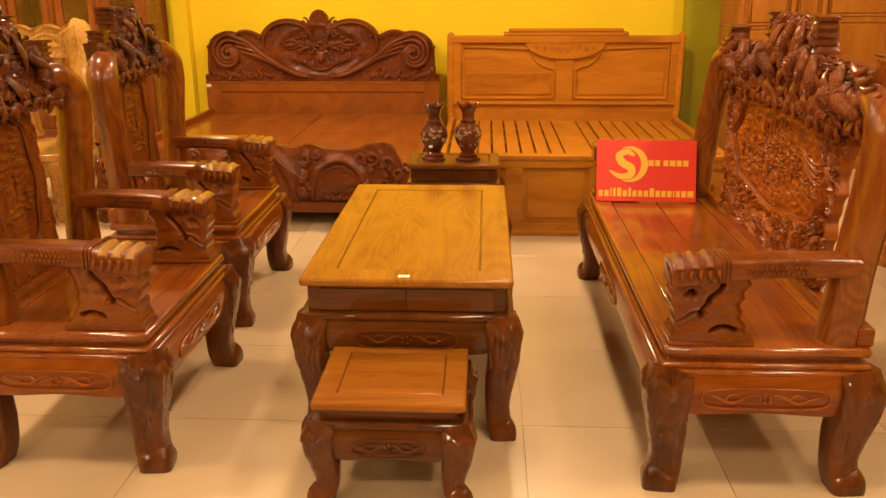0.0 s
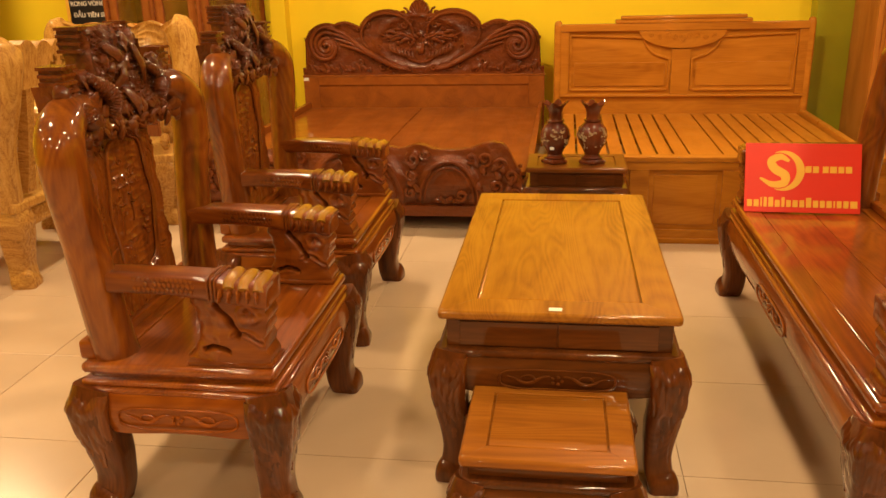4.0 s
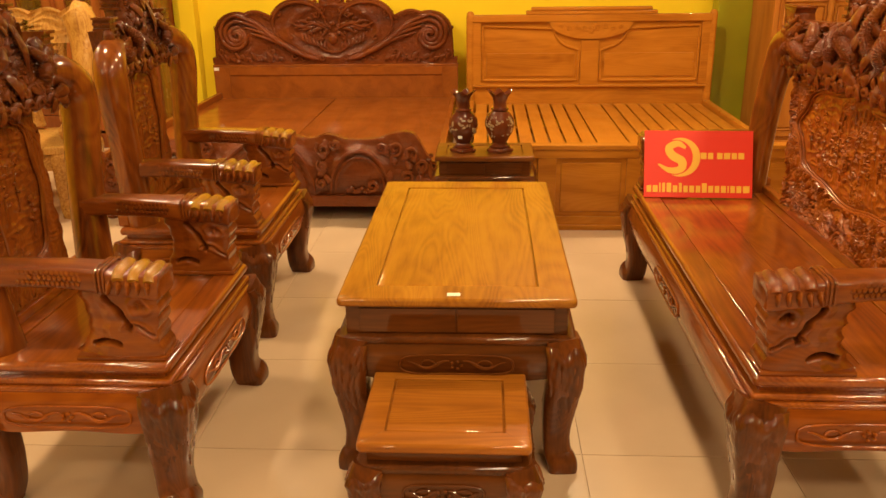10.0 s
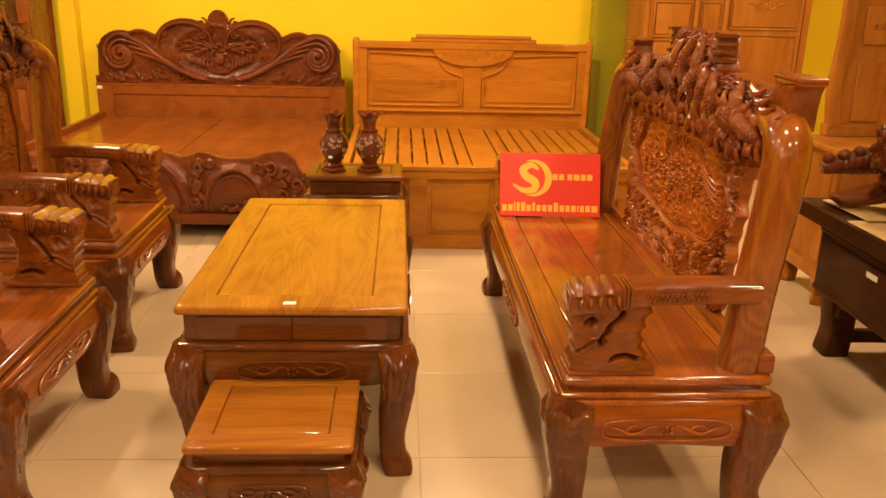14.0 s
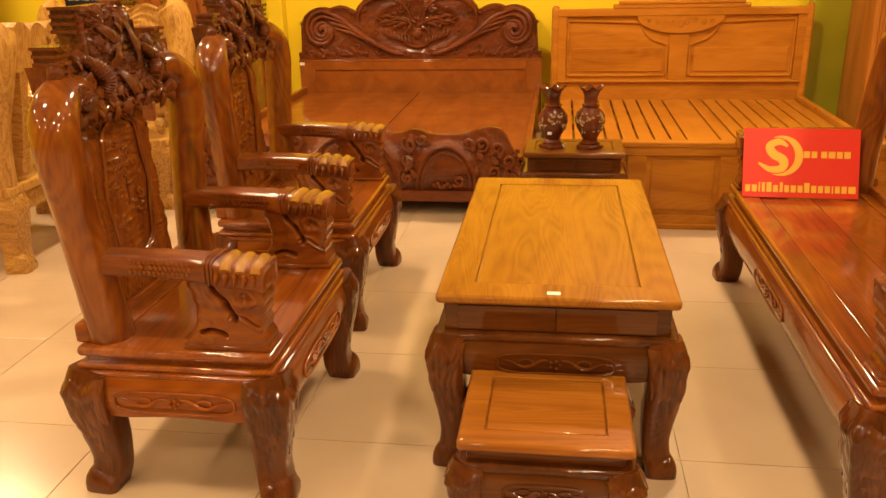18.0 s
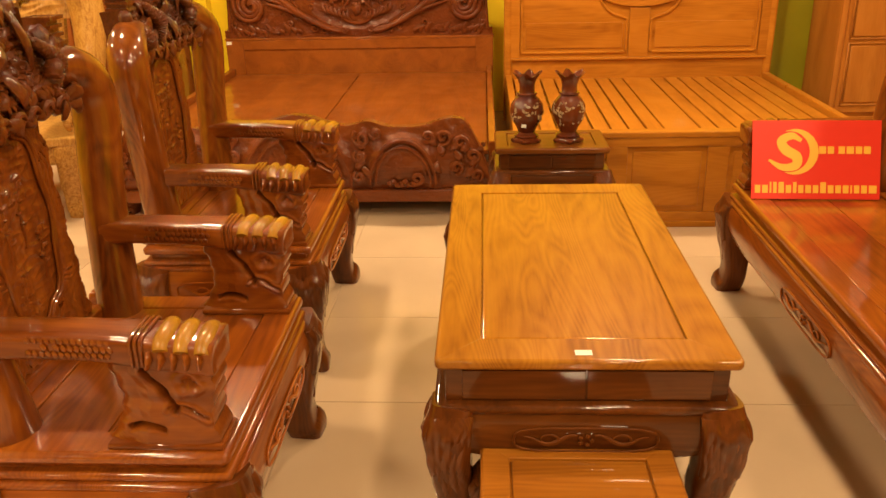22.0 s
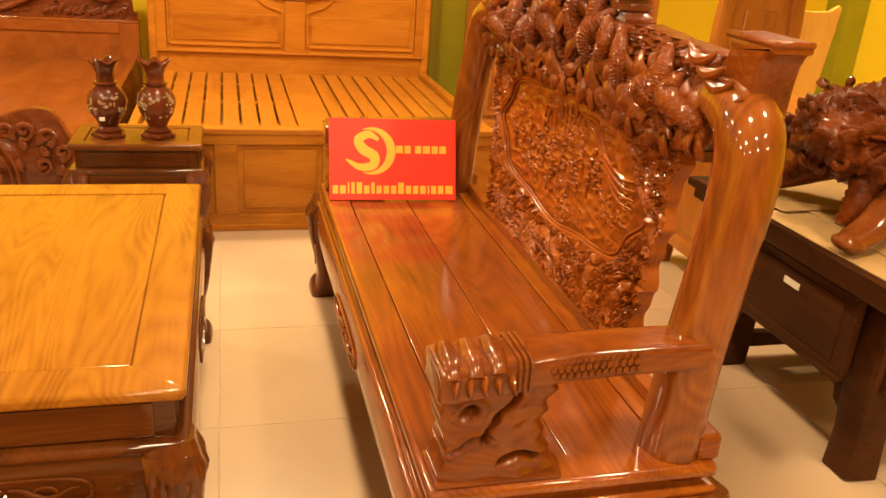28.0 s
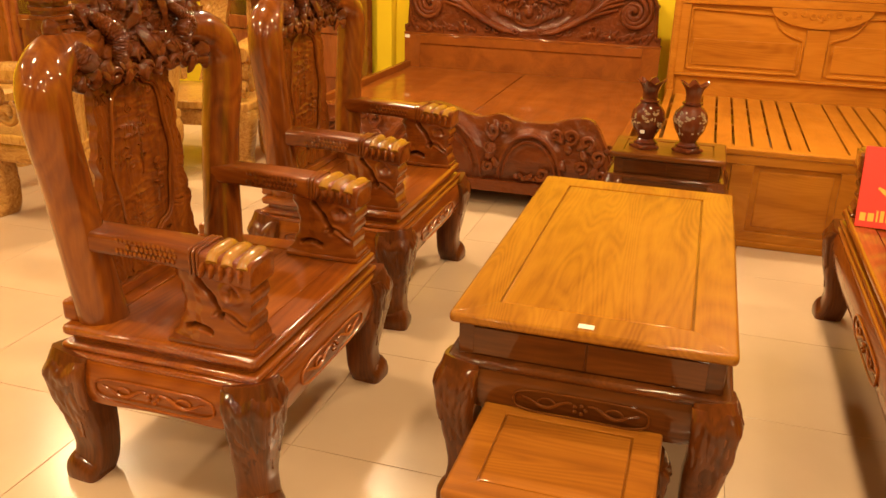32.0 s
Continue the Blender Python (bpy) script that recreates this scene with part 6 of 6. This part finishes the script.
def wardrobe(x0, x1, y0, y1, h, label, name="wardrobe"):
    ob = thing(name, pose(0, 0, 0), label, "wardrobe")
    part("carcass", box(x0, x1, y0 + 0.02, y1, 0.08, h, 0.004), M_ROBE, ob)
    part("plinth", box(x0 - 0.02, x1 + 0.02, y0 - 0.02, y1, 0, 0.09, 0.008), M_ROBE, ob)
    part("cornice", box(x0 - 0.03, x1 + 0.03, y0 - 0.03, y1, h, h + 0.08, 0.015), M_ROBE, ob)
    part("side_stile", box(x1 - 0.05, x1, y0 - 0.004, y0 + 0.03, 0.09, h, 0.004), M_ROBE, ob)
    ws = [0.30, 0.19, 0.51]
    edges = [x0 + 0.03]
    for q in ws:
        edges.append(edges[-1] + q * (x1 - x0 - 0.08))
    for k in range(3):
        a, b = edges[k] + 0.005, edges[k + 1] - 0.005
        d = part("door", box(a, b, y0, y0 + 0.022, 0.12, h - 0.03, 0.004), M_ROBE, ob)
        zs = [0.16, 0.60, 1.08, 1.36, 1.75, h - 0.06] if k < 2 else [0.16, 0.62, 1.13, 1.145, 1.52, h - 0.06]
        for i, (za, zb) in enumerate(zip(zs, zs[1:])):
            if zb - za < 0.1:
                continue
            part("panel", box(a + 0.045, b - 0.045, y0 - 0.010, y0 + 0.001, za + 0.03, zb - 0.03, 0.008, seg=1), M_ROBE, d)
            part("panel_bead", sweep([Vector((x, y0 - 0.004, z)) for x, z in ((a + 0.03, za + 0.015), (b - 0.03, za + 0.015), (b - 0.03, zb - 0.015), (a + 0.03, zb - 0.015), (a + 0.03, za + 0.015))], [0.008], 6, up=(0, 1, 0)), M_ROBE, d)
        bm = bmesh.new()
        c, z = (a + b) / 2, (zs[3] + zs[4]) / 2
        for s in (-1, 1):
            sweep([Vector((u, y0 - 0.013, q)) for u, q in spiral((c + s * 0.05, z), 0.040, 1.3, 0.5, s, 20, 0.2)], [0.004, 0.008, 0.004], 7, bm=bm)
            leaf_blade((c + s * 0.08, y0 - 0.012, z - 0.01), (c + s * 0.14, y0 - 0.012, z + 0.012), (0, -0.003, 0.012), 0.007, bm, 0.3, (0, 1, 0))
        blob((c, y0 - 0.012, z), (0.016, 0.008, 0.024), bm=bm, sub=2)
        part("rosette", bm, M_ROBE, d)
    for k in (1, 2):
        part("turned_column", lathe([(0.018, 0.1), (0.024, 0.2), (0.018, 0.4), (0.026, 0.9), (0.016, 1.0), (0.026, 1.05), (0.018, 1.12), (0.022, 1.5), (0.016, 1.6), (0.024, 1.7), (0.018, h - 0.05)], 12, centre=(edges[k], y0 - 0.006, 0)), M_ROBE, ob)
    return ob


wardrobe(2.56, 3.82, 6.9, 7.45, 2.1, "tall golden-brown hardwood wardrobe with panelled doors and turned columns")


# ---------------------------------------------------------------- west side: display cabinets, pale root-wood set, notice
def display_cabinet(x0, x1, y0, y1, h, label):
    ob = thing("display_cabinet", pose(0, 0, 0), label, "cabinet", "display cabinets")
    part("back", box(x0, x1, y1 - 0.02, y1, 0, h, 0), M_CAB, ob)
    part("base", box(x0 - 0.01, x1 + 0.01, y0 - 0.01, y1, 0, 0.12, 0.01), M_CAB, ob)
    part("top", box(x0 - 0.03, x1 + 0.03, y0 - 0.03, y1, h, h + 0.08, 0.015), M_CAB, ob)
    for x in (x0, x1 - 0.025):
        part("side", box(x, x + 0.025, y0, y1 - 0.02, 0.12, h, 0.003), M_CAB, ob)
    for z in (0.62, 1.05, 1.45, 1.82):
        part("shelf", box(x0 + 0.03, x1 - 0.03, y0 + 0.05, y1 - 0.02, z, z + 0.02, 0.003), M_CAB, ob)
    n = 3
    w = (x1 - x0) / n
    for k in range(n):
        a, b = x0 + k * w + 0.004, x0 + (k + 1) * w - 0.004
        d = part("door", box(a, a + 0.085, y0 - 0.02, y0 + 0.012, 0.14, h - 0.02, 0.008), M_CAB, ob)
        part("door_stile", box(b - 0.085, b, y0 - 0.02, y0 + 0.012, 0.14, h - 0.02, 0.008), M_CAB, d)
        part("door_rail", box(a + 0.085, b - 0.085, y0 - 0.018, y0 + 0.010, 0.14, 0.26, 0.006), M_CAB, d)
        part("door_rail", box(a + 0.085, b - 0.085, y0 - 0.018, y0 + 0.010, 0.60, 0.70, 0.006), M_CAB, d)
        part("door_rail", box(a + 0.085, b - 0.085, y0 - 0.018, y0 + 0.010, h - 0.14, h - 0.02, 0.006), M_CAB, d)
        part("door_panel", box(a + 0.09, b - 0.09, y0 - 0.008, y0 + 0.006, 0.262, 0.598, 0.008), M_CAB, d)
        g = part("pane", box(a + 0.085, b - 0.085, y0 - 0.004, y0, 0.70, h - 0.14, 0), M_GLASS, d, "clear glass pane")
        g.visible_shadow = False
        part("turned_column", lathe([(0.02, 0.14), (0.028, 0.3), (0.018, 0.36), (0.03, 0.42), (0.018, 0.5), (0.026, 1.0), (0.018, 1.1), (0.026, 1.6), (0.018, h - 0.05)], 12, centre=(a, y0 - 0.03, 0)), M_CAB, ob)
    return ob


display_cabinet(-3.18, -2.03, 7.08, 7.5, 2.1, "red-brown hardwood display cabinet with glazed doors beside the red bed")
display_cabinet(-5.3, -4.15, 6.3, 6.75, 2.1, "red-brown glazed display cabinet standing by the far wall")


def pale_chair(m, seed, label, hw=0.42, board_w=0.45):
    ob = thing("root_wood_chair", m, label, "armchair", "pale root-wood chairs")
    zs = 0.43
    part("seat", box(-0.62, 0, -hw, hw, zs - 0.05, zs, 0.012), M_ROOT, ob)
    part("apron", box(-0.60, -0.02, -hw + 0.02, hw - 0.02, zs - 0.15, zs - 0.05, 0.02), M_ROOT_C, ob)
    for x, sx in ((-0.55, -1), (-0.07, 1)):
        for s in (-1, 1):
            part("leg", leg(x, s * (hw - 0.07), sx, s, zs - 0.05, 0.065, 0.05), M_ROOT_C, ob)
    for s in (-1, 1):
        part("back_post", sweep(smooth_path([(-0.55, s * (hw - 0.06), zs - 0.02), (-0.58, s * (hw - 0.03), 0.7), (-0.64, s * (hw - 0.02), 0.93), (-0.66, s * (hw - 0.04), 1.08), (-0.66, s * (hw - 0.07), 1.14), (-0.66, s * (hw - 0.08), 1.15)], 7), [0.065, 0.075, 0.090, 0.098, 0.088, 0.03], 18, up=(1, 0, 0)), M_ROOT, ob)
        part("armrest", sweep(smooth_path([(-0.56, s * (hw - 0.05), 0.70), (-0.3, s * (hw - 0.05), 0.72), (-0.02, s * (hw - 0.05), 0.70)], 7), [0.045, 0.05, 0.05, 0.04], 12, ratio=1.3, square=3), M_ROOT, ob)
        bm = bmesh.new()
        for k, (c, r) in enumerate((((-0.12, 0.60), 0.07), ((-0.20, 0.52), 0.06), ((-0.08, 0.5), 0.05))):
            sweep([Vector((u, s * (hw - 0.05), z)) for u, z in spiral(c, r, 1.2, 1.0 + k, 1, 22, 0.2)], [0.012, 0.024, 0.018], 9, bm=bm)
        part("arm_scroll", bm, M_ROOT_C, ob)

    # crest board with a pierced bat motif over a splat and two curved slats
    def board(u, v, d):
        y = board_w * (2 * u - 1)
        z = 0.95 + v * (1.125 + 0.035 * abs(math.cos(2.5 * math.pi * (2 * u - 1))) + 0.03 * abs(2 * u - 1) ** 4 - 0.95)
        return (-0.66 - 0.03 * v + d, y, z)

    def bat(u, v):
        a = abs(u - 0.5)
        return not (abs(a - 0.055 - 0.05 * (v - 0.4)) < 0.018 and 0.30 < v < 0.75) and not (abs(v - 0.52 - 1.6 * (a - 0.08) ** 2 * 8) < 0.05 and 0.02 < a < 0.12)

    part("crest_board", sheet(90, 34, lambda u, v: board(u, v, 0.03 + 0.012 * ridge(u, v, seed, 5) + 0.010 * math.exp(-((1 - v) / 0.1) ** 2)), lambda u, v: board(u, v, -0.03), keep=bat), M_ROOT, ob, "scalloped crest board with a pierced motif")
    for c, w in ((0.0, 0.10), (-0.24, 0.035), (0.24, 0.035)):
        part("splat", sheet(16, 24, lambda u, v: (-0.57 - 0.09 * v + 0.02 + 0.010 * ridge(u + c, v, seed, 5), c + w * (1 - 0.35 * math.sin(math.pi * v)) * (2 * u - 1), 0.45 + 0.51 * v), lambda u, v: (-0.60 - 0.09 * v, c + w * (1 - 0.35 * math.sin(math.pi * v)) * (2 * u - 1), 0.45 + 0.51 * v)), M_ROOT_C, ob)
    return ob


pale_chair(pose(-2.75, 4.52, 0, 0, 0, 180), 5, "pale yellow root-wood armchair with thick posts and scroll arms", board_w=0.30)
pale_chair(pose(-2.27, 5.12, 0, 0, 0, -80), 9, "pale yellow root-wood chair with a pierced scalloped back")


def pale_table():
    ob = thing("root_wood_table", pose(-3.6, 4.9, 0), "low pale root-wood tea table with a thick slab top", "table")
    part("slab", lathe([(0.50, 0.42), (0.56, 0.44), (0.56, 0.48), (0.52, 0.5)], 30, lambda a, i: 1 + 0.08 * math.cos(3 * a) + 0.04 * math.sin(7 * a)), M_ROOT, ob)
    part("stump", lathe([(0.34, 0.0), (0.28, 0.06), (0.2, 0.2), (0.26, 0.36), (0.36, 0.43)], 26, lambda a, i: 1 + 0.16 * math.cos(5 * a + i)), M_ROOT_C, ob)


pale_table()


def words(text, size, m, mat, parent):
    cu = bpy.data.curves.new("lettering", "FONT")
    cu.body, cu.size, cu.align_x, cu.align_y, cu.extrude, cu.offset = text, size, "CENTER", "CENTER", 0.001, 0.0012
    cu.materials.append(mat)
    ob = new("lettering", cu)
    ob.parent = parent
    ob.matrix_local = m
    return ob


def notice():
    ob = thing("wall_notice", pose(-3.55, 7.60, 1.20), "black framed notice with white lettering and an ornate yellow border", "sign")
    part("panel", box(-0.27, 0.27, -0.004, 0.012, -0.16, 0.34, 0.002), M_BLACK, ob)
    for a, b, c, d in ((-0.30, -0.27, -0.19, 0.37), (0.27, 0.30, -0.19, 0.37), (-0.27, 0.27, -0.19, -0.16), (-0.27, 0.27, 0.34, 0.37)):
        part("border", box(a, b, -0.010, 0.012, c, d, 0.004), M_GOLD, ob, "gold border strip")
    words("TRONG VÒNG 30 NGÀY", 0.052, pose(0, -0.0055, 0.01, 90), M_WHITE, ob)
    words("ĐẦU TIÊN SỬ DỤNG", 0.052, pose(0, -0.0055, -0.085, 90), M_WHITE, ob)


notice()

# ---------------------------------------------------------------- floor tiles
T = 0.6
bm = box(-T / 2 + 0.0012, T / 2 - 0.0012, -T / 2 + 0.0012, T / 2 - 0.0012, -0.008, 0.0, 0.001, seg=1)
tile0 = part("tile", bm, M_TILE, bpy.data.objects["floor"], smooth=False)
nx, ny = 18, 18
gx, gy = 0.80 - 9 * T, 3.43 - 11 * T
made = False
for i in range(nx):
    for j in range(ny):
        cx, cy = gx + (i + 0.5) * T, gy + (j + 0.5) * T
        if cx - T / 2 < X0 - 0.6 or cx + T / 2 > X1 + 0.6 or cy + T / 2 > Y1 + 0.55:
            continue
        o = tile0 if not made else tile0.copy()
        if made:
            scene.collection.objects.link(o)
        made = True
        o.location = (cx, cy, 0)
